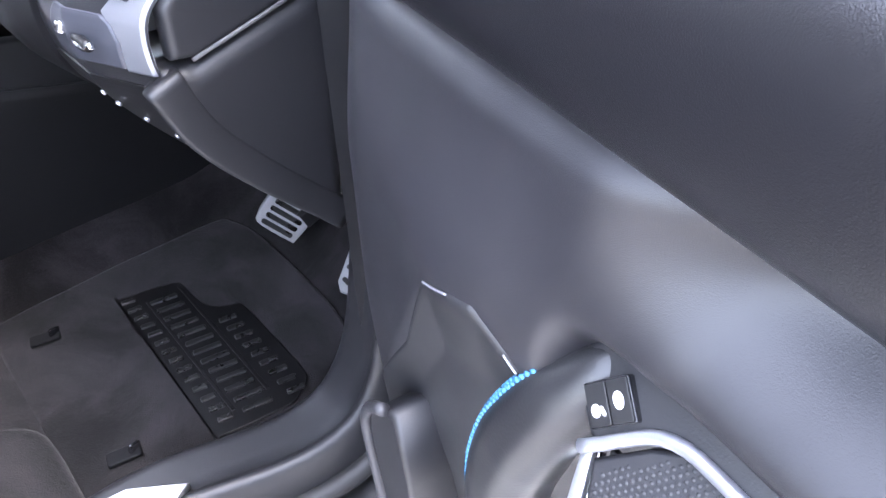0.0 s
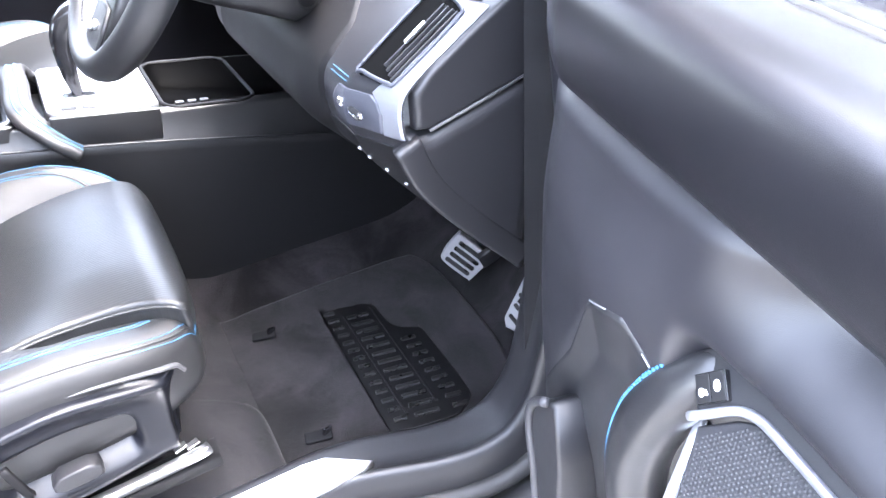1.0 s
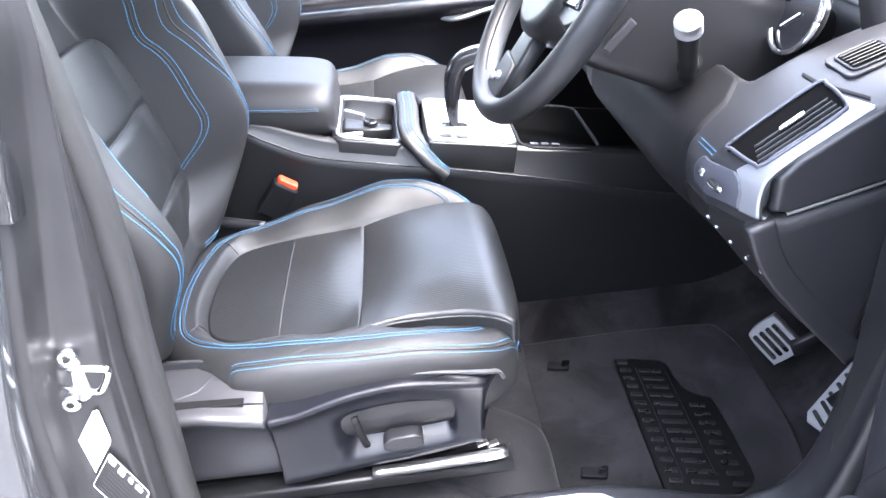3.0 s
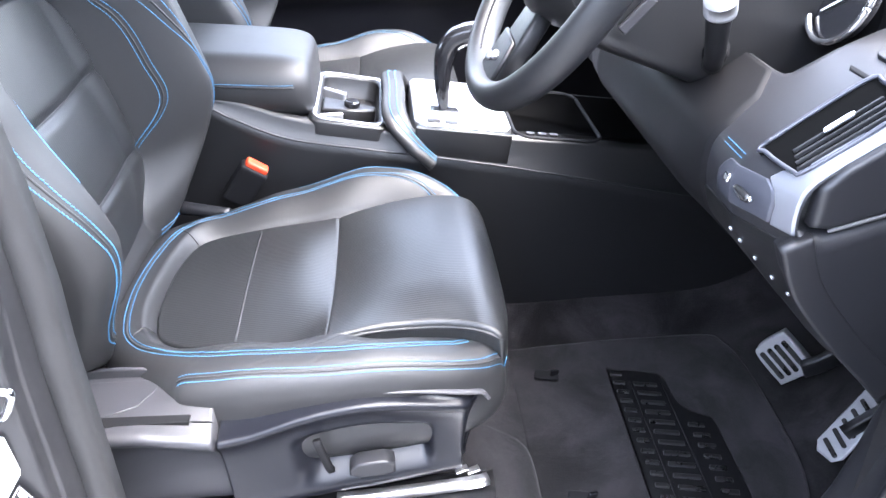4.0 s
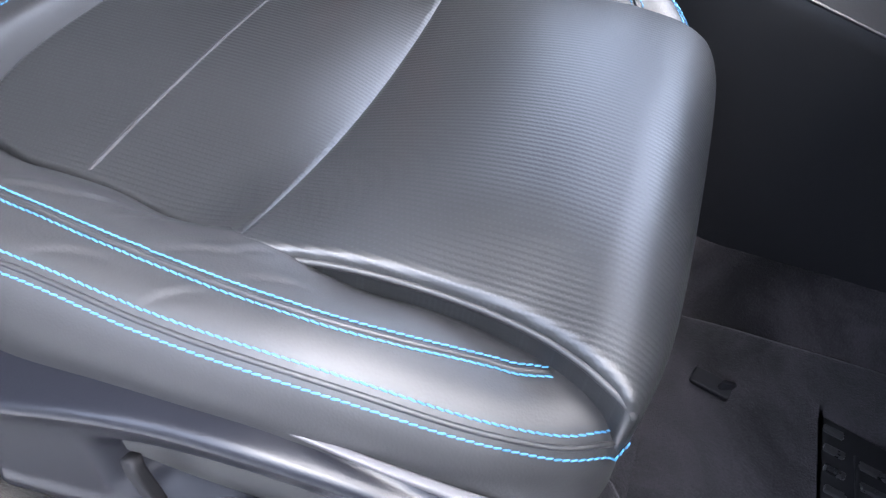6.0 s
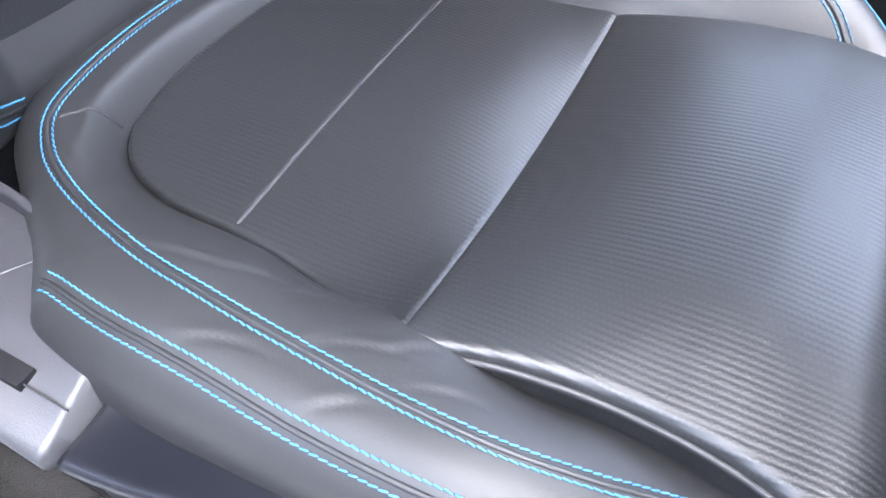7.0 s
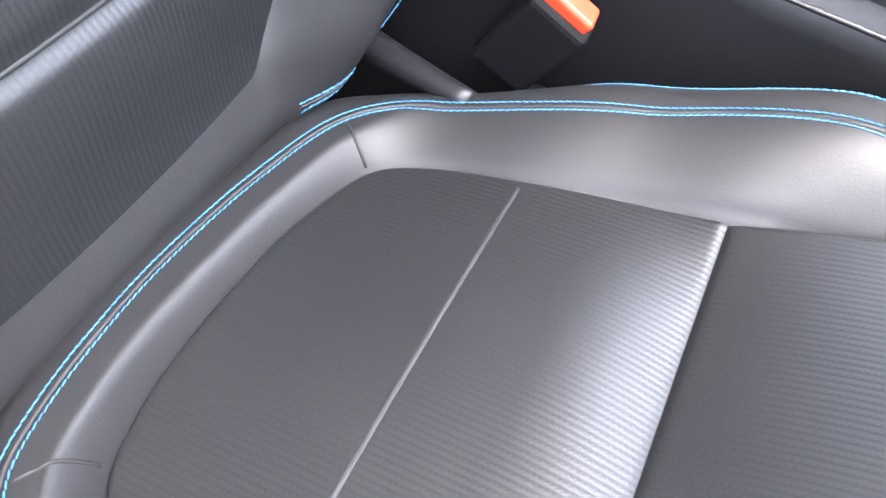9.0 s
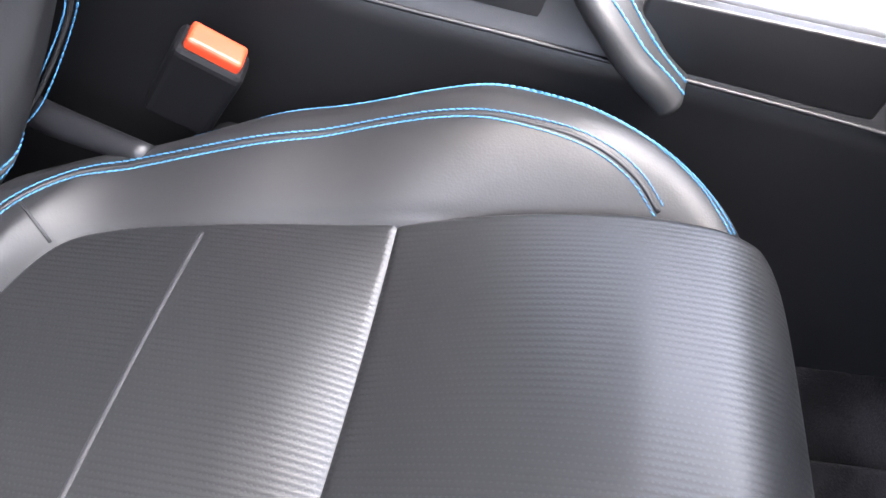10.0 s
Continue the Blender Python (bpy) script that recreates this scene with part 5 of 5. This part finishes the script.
tray_m = axes_at((0.235, 1.17, deck_z(0.235) - 0.004), (1, 0, -0.15), (0, 1, 0))
part("tray_rim", sweep("tray_rim", np.array([tray_m @ Vector((x, y, 0.004)) for x, y in rounded(0.150, 0.235, 0.03)] + [tray_m @ Vector((*rounded(0.150, 0.235, 0.03)[0], 0.004))]), circle(0.0035, 8), up=(0, 0, 1)), MATT_BLACK, console)
for x in (-0.05, -0.03, -0.01):
    part("tray_switch", block("tray_switch", 0.014, 0.010, 0.004, tray_m @ pose(x, -0.104, 0.007), 0.001), GREY_PLASTIC, console, "small pale switch")
# gear selector
gear = thing("gear_selector", (0.047, 1.12, 0.43), "black pistol-grip gear selector with chrome trim", "gear selector")
stem = spline([(0.047, 1.122, 0.425), (0.046, 1.12, 0.470), (0.052, 1.118, 0.520), (0.070, 1.116, 0.548), (0.110, 1.114, 0.556), (0.135, 1.113, 0.545)], 40)
part("grip", sweep("grip", stem, rounded(0.034, 0.030, 0.012, 4), up=(0, 1, 0), scale=np.interp(np.linspace(0, 1, 40), [0, 0.2, 0.5, 0.8, 1], [0.45, 0.7, 1.0, 1.0, 0.7])), GLOSS_BLACK, gear)
part("chrome_band", sweep("chrome_band", stem[22:] + np.array((0, 0, 0.012)), rounded(0.016, 0.008, 0.003, 2), up=(0, 1, 0)), CHROME, gear, "chrome top band")
part("release", block("release", 0.022, 0.020, 0.010, pose(0.10, 1.112, 0.520), 0.003), SILVER, gear, "silver release button")
# armrest
arm = thing("armrest", (-0.30, 1.17, 0.47), "padded leather centre armrest with blue stitching", "armrest")
sec = []
for x, k in ((-0.56, 0.86), (-0.50, 0.96), (-0.40, 1.0), (-0.28, 1.0), (-0.215, 0.985), (-0.185, 0.94), (-0.170, 0.85), (-0.165, 0.70)):
    zc = np.interp(x, [-0.56, -0.165], [0.535, 0.492])
    sec.append([(x, 1.17 + k * p[0], zc + (0.5 + 0.5 * k) * p[1] * k) for p in rounded(0.245, 0.106, 0.050, 9)])
pad_top = part("pad", sheet("pad", spline(np.array(sec).reshape(len(sec), -1), 40).reshape(40, -1, 3), wrap_v=True, caps=True), LEATHER, arm)
for s in (-1, 1):
    q = np.linspace(-0.55, -0.19, 70)
    line = np.column_stack([q, 1.17 + s * np.interp(q, [-0.55, -0.40, -0.22, -0.19], [0.110, 0.1240, 0.1225, 0.117]), np.interp(q, [-0.56, -0.165], [0.535, 0.492]) + 0.016])
    part("stitching", stitches("stitching", line, up=(0, s, 0)), THREAD, pad_top, "blue stitching")
    part("seam", tube("seam", line + np.array((0, 0, -0.004)), 0.0018, 6), LEATHER, pad_top)

# ---- passenger door and shell of the cabin ----
pdoor = thing("passenger_door", (0.0, 1.90, 0.1), "closed dark passenger door with armrest and bright handle", "car door")
rows = [(1.93, -0.02), (1.905, 0.05), (1.895, 0.20), (1.89, 0.36), (1.875, 0.43), (1.83, 0.47), (1.815, 0.492), (1.83, 0.51), (1.885, 0.525), (1.90, 0.60), (1.885, 0.69), (1.88, 0.74), (1.90, 0.765), (1.97, 0.77)]
prof = spline(rows, 70)
xp = np.linspace(-0.75, 0.62, 40)
g = np.stack([np.column_stack([np.full(70, x), prof[:, 0], prof[:, 1]]) for x in xp], 0)
part("door_panel", sheet("door_panel", g), ROLL, pdoor, "soft dark door panel")
part("armrest_stitching", stitches("armrest_stitching", np.column_stack([np.linspace(-0.5, 0.45, 150), np.full(150, 1.822), np.full(150, 0.508)]), up=(0, -0.5, 0.8)), THREAD, pdoor, "blue stitching")
handle = part("pull_handle", sweep("pull_handle", spline([(0.08, 1.885, 0.455), (0.12, 1.84, 0.452), (0.20, 1.832, 0.468), (0.30, 1.84, 0.49), (0.36, 1.88, 0.50)], 30), rounded(0.030, 0.014, 0.006, 3), up=(0, 0, 1)), SILVER, pdoor, "silver pull handle")
part("panel_crease", tube("panel_crease", spline([(-0.15, 1.893, 0.46), (-0.06, 1.895, 0.37), (0.02, 1.897, 0.31), (0.08, 1.90, 0.27)], 20), 0.002, 6), SILVER, pdoor, "pale panel crease")
setting("roof", slab("roof", [(-1.5, 0.50), (0.05, 0.52), (0.12, 0.70), (0.16, 1.17), (0.12, 1.64), (0.05, 1.82), (-1.5, 1.84)], 1.13, 1.16, None, 0.01), LINING, "grey headlining under the roof", "roof")
setting("roof_rail", tube("roof_rail", spline([(-1.5, 0.47, 1.10), (-0.6, 0.455, 1.12), (0.0, 0.46, 1.09), (0.2, 0.46, 1.0)], 40), 0.035, 12), JAMB, "dark painted roof rail above the door", "roof rail")
setting("screen_pillar", tube("screen_pillar", spline([(0.10, 1.86, 1.09), (0.40, 1.90, 0.92), (0.75, 1.93, 0.75)], 20), 0.035, 12), PLASTIC, "charcoal windscreen pillar", "car pillar")
setting("far_pillar", tube("far_pillar", spline([(-0.45, 1.92, 0.72), (-0.47, 1.87, 1.12)], 8), 0.05, 12, up=(1, 0, 0)), PLASTIC, "dark centre pillar across the cabin", "car pillar")
setting("rear_bench", slab("rear_bench", rounded(1.30, 0.55, 0.06), 0.0, 0.62, pose(-1.15, 1.17, 0.08, 0, 0, 90), 0.04), LEATHER, "dark leather rear bench behind the front seats", "rear bench")
setting("bulkhead", slab("bulkhead", rounded(1.44, 0.9, 0.02), 0.0, 0.02, axes_at((0.93, 1.17, 0.30), (0, 1, 0), (0, 0, 1)), 0.004), DARK_PLASTIC, "dark bulkhead in front of the pedals", "bulkhead")
kick = setting("kick_panel", slab("kick_panel", [(0.46, -0.02), (0.95, -0.02), (0.95, 0.6), (0.49, 0.55), (0.485, 0.34), (0.465, 0.20)], 0.0, 0.02, axes_at((0, 0.452, 0), (1, 0, 0), (0, 0, 1)), 0.004), CARPET, "dark carpeted kick panel beside the pedals", "kick panel")
ground_g = np.stack(np.meshgrid(np.linspace(-60, 60, 40), np.linspace(-60, 60, 40), indexing="ij") + [np.full((40, 40), -0.42)], -1)
# unseen wall, added to block low sky light from the open door side
setting("sky_block_wall", slab("sky_block_wall", [(-9.0, 0.0), (9.0, 0.0), (9.0, 2.1), (-9.0, 2.1)], 0.0, 0.2, axes_at((0, -1.7, -0.42), (1, 0, 0), (0, 0, 1)), 0.02), BLOCKER_WALL, "added plain dark wall, out of view, that blocks low sky", "wall")
setting("ground", sheet("ground", ground_g), CONCRETE, "pale concrete forecourt under the car", "ground")
# rear door, closed behind the pillar
rear = thing("rear_door", (-0.9, 0.35, 0.1), "closed dark painted rear door with tinted glass", "car door")
prof = spline([(0.36, -0.16), (0.33, -0.05), (0.30, 0.15), (0.295, 0.35), (0.305, 0.52), (0.325, 0.66), (0.335, 0.70), (0.36, 0.705)], 40)
edge = np.interp(prof[:, 1], [-0.1, 0.41, 0.49, 0.57, 0.71], [-0.455, -0.424, -0.414, -0.398, -0.362])
g = np.stack([np.column_stack([edge - x, prof[:, 0] + e, prof[:, 1]]) for x, e in ((0.004, 0.05), (0.0, 0.014), (0.006, 0.003), (0.05, 0.0), (0.4, 0.0), (1.0, 0.02))], 0)
part("door_skin", sheet("door_skin", g), PAINT, rear, "glossy dark door skin")
part("window", slab("window", [(-1.4, 0.70), (-0.40, 0.70), (-0.36, 1.06), (-1.3, 1.06)], 0, 0.004, axes_at((0, 0.315, 0), (1, 0, 0), (0, 0.08, 1))), GLOSS_BLACK, rear, "dark tinted glass")
part("window_frame", sweep("window_frame", [(-0.368, 0.355, 0.69), (-0.340, 0.365, 0.85), (-0.325, 0.39, 1.06)], rounded(0.03, 0.03, 0.008, 3), up=(0, 1, 0)), PAINT, rear, "dark window frame")

# ---- driver's door, standing open ----
DU, DN = np.array((-0.206, -0.979, 0.0)), np.array((-0.979, 0.206, 0.0))
D0 = np.array((0.385, 0.43, 0.0))
RIDGE, WAIST = 0.667, 0.752


def on_door(s, z, n):
    """s along the open door from its hinges, n towards the cabin side."""
    s, z, n = np.broadcast_arrays(*(np.asarray(q, float) for q in (s, z, n)))
    return D0 + s[..., None] * DU + n[..., None] * DN + z[..., None] * np.array((0, 0, 1.0))


def hinge_side(s):
    return -0.062 * (1 - smooth01(s, 0.03, 0.19))


DOOR_OUT = spline([(-0.02, 0.0), (0.08, 0.004), (0.20, 0.018), (0.289, 0.026), (0.343, 0.0155), (0.40, 0.004), (0.50, 0.0), (1.05, 0.0)], 200)


def door_n(s, z):
    out = np.interp(s, DOOR_OUT[:, 0], DOOR_OUT[:, 1]) * smooth01(z, 0.22, 0.48) * (1 - 0.8 * smooth01(z, 0.56, 0.66))
    # the moulding below its edge with the painted highlight is undercut
    crease = np.interp(s, [0.15, 0.19, 0.284, 0.32, 0.345, 0.40], [0.33, 0.391, 0.557, 0.566, 0.548, 0.50])
    under = smooth01(s, 0.17, 0.24) * (1 - smooth01(s, 0.36, 0.40))
    out = out - under * np.minimum(0.012, 0.22 * np.maximum(0, crease - z))
    cavity = -0.045 * smooth01(s, 0.352, 0.385) * (1 - smooth01(z, 0.560, 0.595))
    shelf = -0.040 * smooth01(s, 0.355, 0.45) * smooth01(z, 0.594, 0.645)
    return out + cavity + shelf - 0.012 * smooth01(z, RIDGE - 0.018, RIDGE) * (1 - smooth01(s, 0.355, 0.45)) + hinge_side(s)


def from_hinge(s, z):
    """Where a line along the door runs at the height z, whose edge by the hinges is curved."""
    start = np.interp(z, [0.0, 0.15, 0.25, 0.424, 0.469, 0.504, 0.520, 0.559, 0.593, 0.66, 0.75], [0.0, 0.02, 0.04, 0.057, 0.060, 0.050, 0.036, 0.026, 0.015, -0.005, -0.02])
    return start + (s + 0.02) / 1.04 * (1.02 - start)


door = thing("driver_door", tuple(D0), "open driver's door with grained charcoal trim and blue-stitched handle", "car door")
ss = np.r_[np.linspace(-0.02, 0.06, 16), np.linspace(0.066, 0.62, 130), np.linspace(0.64, 1.02, 20)]
vv = np.linspace(0, 1, 96)
g = np.zeros((len(ss), len(vv), 3))
for i, s in enumerate(ss):
    r, w = RIDGE, WAIST
    key = [(r - 0.010, -0.100), (r - 0.009, -0.030), (r - 0.002, -0.006), (r + 0.002, 0.004), (r + 0.020, 0.010), (w - 0.040, 0.012), (w - 0.024, 0.010), (w - 0.012, 0.0055), (w - 0.004, -0.003), (w, -0.014), (w + 0.002, -0.028), (w + 0.002, -0.055), (w - 0.003, -0.064), (w - 0.03, -0.066)]
    p = spline(key, len(vv))
    at = from_hinge(s, p[:, 0])
    g[i] = on_door(at, p[:, 0], p[:, 1] + hinge_side(at))
part("door_top_roll", sheet("door_top_roll", g), ROLL, door, "padded grained door top along the window")
zs = np.linspace(0, 1, 170)
g = np.zeros((len(ss), 170, 3))
for i, s in enumerate(ss):
    z = -0.06 + (RIDGE - 0.001 + 0.06) * zs
    at = from_hinge(s, z)
    g[i] = on_door(at, z, door_n(at, z) - 0.05 * (1 - smooth01(z, -0.06, 0.0)) - 0.03 * (i == 0))
part("door_panel", sheet("door_panel", g), SOFT_DOOR, door, "charcoal moulded door panel")
prof = spline([(-0.03, -0.06), (-0.10, -0.08), (-0.165, 0.1), (-0.18, 0.35), (-0.150, 0.60), (-0.10, 0.72), (-0.068, 0.745)], 40)
g = np.stack([on_door(np.full(40, s), prof[:, 1], prof[:, 0] - 0.02) for s in (-0.03, 0.0, 0.3, 0.7, 1.03)], 0)
part("door_skin", sheet("door_skin", g), PAINT, door, "glossy dark door skin")
g = np.stack([on_door(np.full(8, -0.021), np.linspace(-0.07, 0.72, 8), np.full(8, d)) for d in (-0.05, -0.12, -0.20)], 0)
part("door_end", sheet("door_end", g), JAMB, door, "painted hinge edge")
gl = np.stack([on_door(np.linspace(0.10, 1.0, 12), np.full(12, z), np.full(12, n)) for z, n in ((0.70, -0.074), (0.95, -0.055), (1.10, -0.035))], 0)
pane = part("door_glass", sheet("door_glass", gl), TINTED, door, "green tinted side window")
pane.visible_shadow = False
part("glass_seal", tube("glass_seal", on_door(np.linspace(0.0, 1.0, 20), np.full(20, WAIST - 0.002), np.full(20, -0.063)), 0.006, 8), SEAL, door, "black window seal")
part("window_post", sweep("window_post", on_door(np.linspace(0.16, 0.13, 8), np.linspace(0.74, 1.08, 8), np.linspace(-0.070, -0.035, 8)), rounded(0.03, 0.02, 0.005, 3), up=(0, 1, 0)), DARK_PLASTIC, door, "black quarter window post")
mirror = thing("door_mirror", tuple(on_door(0.10, 0.80, -0.20)), "dark door mirror housing outside the window", "door mirror")
part("housing", sheet("housing", np.stack([on_door(0.13 + 0.10 * k * np.cos(np.linspace(0, 2 * math.pi, 28, endpoint=False)), 0.86 + 0.07 * k * np.sin(np.linspace(0, 2 * math.pi, 28, endpoint=False)), np.full(28, n)) for k, n in ((0.05, -0.16), (0.8, -0.165), (1.0, -0.19), (0.95, -0.25), (0.6, -0.29), (0.05, -0.30))], 0), wrap_v=True), PAINT, mirror)
part("foot", sweep("foot", [tuple(on_door(0.06, 0.745, -0.10)), tuple(on_door(0.08, 0.77, -0.15)), tuple(on_door(0.10, 0.81, -0.21))], rounded(0.05, 0.03, 0.01, 3)), PAINT, mirror)
# flap below the crease
FLAP = [(0.150, 0.33), (0.189, 0.391), (0.246, 0.476), (0.280, 0.551), (0.284, 0.557), (0.300, 0.563), (0.318, 0.5665), (0.336, 0.5535), (0.346, 0.5460), (0.322, 0.48), (0.305, 0.42), (0.29, 0.22), (0.15, 0.20)]


def on_flap(s, z, drop):
    return on_door(s, z, door_n(s, z) + 0.0014 - drop)


part("lower_flap", pad("lower_flap", np.vstack([np.linspace(p, q, 9)[:-1] for p, q in zip(np.array(FLAP), np.roll(FLAP, -1, 0))]), (0.25, 0.37), on_flap, 24, 0.0012, skirt=[(0.0, 0.006)]), PLASTIC, door, "smooth lower door moulding with a painted edge highlight")
# two silver slivers paint the highlights where the edge catches light
for a, b in (((0.284, 0.5565), (0.304, 0.5640)), ((0.338, 0.5520), (0.346, 0.5460))):
    q = np.linspace(a, b, 10)
    part("edge_highlight", tube("edge_highlight", on_flap(q[:, 0], q[:, 1], -0.0002), 0.0006, 6, up=DN), TRIM_SILVER, door, "painted highlight along the moulding edge")
# pocket with a pale rim
pm = axes_at(on_door(0, 0, 0.004), DU, (0, 0, 1))
pocket = part("door_pocket", slab("door_pocket", [(0.219, 0.25), (0.200, 0.345), (0.205, 0.372), (0.217, 0.390), (0.235, 0.408), (0.248, 0.414), (0.262, 0.35), (0.26, 0.05), (0.228, 0.05)], -0.01, 0.030, pm, 0.004), PLASTIC, door, "door bin moulding")
part("pocket_rim", tube("pocket_rim", on_door(*spline([(0.226, 0.05, 0.035), (0.217, 0.25, 0.035), (0.199, 0.345, 0.035), (0.204, 0.373, 0.035), (0.216, 0.391, 0.035), (0.235, 0.409, 0.035)], 40).T), 0.0045, 10, up=DN), GREY_PLASTIC, pocket, "pale pocket rim")
# armrest plate, tilted up, with the switches and the meshed pad
TILT_UP = -0.574 * DN + 0.819 * np.array((0, 0, 1.0))
am = axes_at(on_door(0.376, 0.564, 0.006), DU, TILT_UP)
if (am.to_3x3().col[2]).x > 0:
    am = am @ pose(0, 0, 0, 180, 0, 0)
FLIP = 1 if am.to_3x3().col[1].z > 0 else -1
ARM = [(-0.012, 0.004), (-0.010, 0.014), (-0.004, 0.022), (0.004, 0.0265), (0.022, 0.0275), (0.060, 0.0280), (0.250, 0.0290), (0.250, 0.012), (0.069, 0.0125), (0.046, 0.0115), (0.034, 0.0060), (0.018, -0.014), (0.013, -0.013)]
part("switch_surround", slab("switch_surround", [(x, y * FLIP) for x, y in ARM], -0.012, -0.001, am, 0.003), PLASTIC, door, "smooth charcoal switch surround")
part("mesh_rim", tube("mesh_rim", np.array([am @ Vector((x, y * FLIP, 0.0)) for x, y in spline([(0.014, -0.0185), (0.020, -0.0115), (0.034, 0.0055), (0.045, 0.0115), (0.060, 0.0130), (0.12, 0.0130), (0.25, 0.013)], 50)]), 0.0030, 10, up=DN), TRIM_SILVER, door, "satin metal rim")
part("surround_edge", tube("surround_edge", np.array([am @ Vector((x, y * FLIP, -0.001)) for x, y in spline([(0.004, 0.0268), (0.022, 0.0279), (0.060, 0.0284), (0.25, 0.0294)], 30)]), 0.0007, 6, up=DN), TRIM_SILVER, door, "thin bright edge along the armrest")
meshed = part("meshed_pad", slab("meshed_pad", [(x, y * FLIP) for x, y in [(0.018, -0.021), (0.034, 0.000), (0.046, 0.009), (0.25, 0.010), (0.25, -0.13), (0.075, -0.13)]], -0.016, -0.006, am, 0.002), MESH_GRILLE, door, "grey speaker mesh panel")
verts, faces = [], []
for i in range(64):
    for j in range(52):
        x, y = 0.024 + 0.0030 * i + 0.0015 * (j % 2), 0.006 - 0.0026 * j
        if y < 0.0065 - max(0, 0.046 - x) * 1.25 and x > 0.022 + 0.42 * max(0, -0.02 - y):
            b = len(verts)
            for q in range(6):
                a = q * math.pi / 3
                verts.append(am @ Vector((x + 0.0011 * math.cos(a), FLIP * (y + 0.0011 * math.sin(a)), -0.006)))
            verts.append(am @ Vector((x, FLIP * y, -0.0050)))
            faces += [(b + q, b + (q + 1) % 6, b + 6) for q in range(6)]
tagged(part("mesh_studs", make("mesh_studs", np.array(verts), faces), MESH_GRILLE, meshed), kind="stuff")
for a, b, mat_ in ((0.001, 0.010, GREY_PLASTIC), (0.011, 0.0140, CHROME), (0.0150, 0.025, SILVER)):
    strip = [(0.018 - a, -0.023), (0.018 - 0.4 * a - 0.6 * b, -0.023), (0.062 - b, -0.13), (0.062 - a, -0.13)]
    part("grip_strip", slab("grip_strip", [(x, y * FLIP) for x, y in strip], -0.034, -0.028, am, 0.001), mat_, door, "pale upright strip inside the handle")
sm = axes_at(on_door(0.390, 0.5675, 0.0042), np.array(on_door(0.389, 0.578, -0.002)) - np.array(on_door(0.376, 0.564, 0.006)), np.array(on_door(0.376, 0.564, 0.006)) - np.array(on_door(0.391, 0.557, 0.010)))
if sm.to_3x3().col[2].x > 0:
    sm = sm @ pose(0, 0, 0, 180, 0, 0)
plate = part("switch_plate", slab("switch_plate", rounded(0.0215, 0.0180, 0.001), -0.003, 0.0012, sm, 0.0005), GLOSS_BLACK, door, "gloss black twin switch plate with pale symbols")
for x in (-0.0052, 0.0052):
    part("switch", slab("switch", rounded(0.0098, 0.0165, 0.0008), 0.0010, 0.0020, sm @ pose(x, 0, 0), 0.0004), DARK_PLASTIC, plate)
part("printed_mark", slab("printed_mark", circle(0.0024, 18, 1.45).tolist(), 0.0020, 0.00225, sm @ pose(0.0050, 0.0002, 0)), PALE, plate)
part("printed_mark", slab("printed_mark", circle(0.0021, 14, 1.25).tolist(), 0.0020, 0.00225, sm @ pose(-0.0062, -0.0022, 0)), PALE, plate)
part("printed_mark", slab("printed_mark", rounded(0.0016, 0.0040, 0.0007, 3), 0.0020, 0.00225, sm @ pose(-0.0030, -0.0026, 0, 0, 0, 20)), PALE, plate)
# pull handle: a thick padded loop
hs = spline([(0.382, 0.578, -0.020), (0.373, 0.558, -0.005), (0.359, 0.528, 0.007), (0.347, 0.490, 0.012), (0.341, 0.452, 0.013), (0.343, 0.415, 0.011), (0.354, 0.375, 0.006), (0.368, 0.30, -0.01)], 90)
hpath = on_door(hs[:, 0], hs[:, 1], hs[:, 2])
wide = np.interp(np.linspace(0, 1, 90), [0, 0.06, 0.16, 0.3, 1], [0.35, 0.62, 0.86, 1.0, 1.0])
grip = part("pull_handle", sweep("pull_handle", hpath, rounded(0.046, 0.042, 0.0205, 8), up=DN, scale=wide), HANDLE, door, "thick padded leather pull handle")
p, tt, side, over = frames_along(hpath, DN)
toward = 1.0 if (side[50] @ DU) < 0 else -1.0
front = 1.0 if (over[50] @ DN) > 0 else -1.0
for th in (24, 37):
    c_, s_ = 0.0025 + 0.0208 * math.cos(radians(th)), 0.0005 + 0.0208 * math.sin(radians(th))
    line = (p + wide[:, None] * (toward * side * c_ + front * over * s_))[13:]
    nrm = (toward * side * math.cos(radians(th)) + front * over * math.sin(radians(th)))[13:]
    part("stitching", stitches("stitching", line, pitch=0.0038, length=0.0036, thick=0.0015, slant=0.35, up=nrm), THREAD, grip, "bright blue stitching")
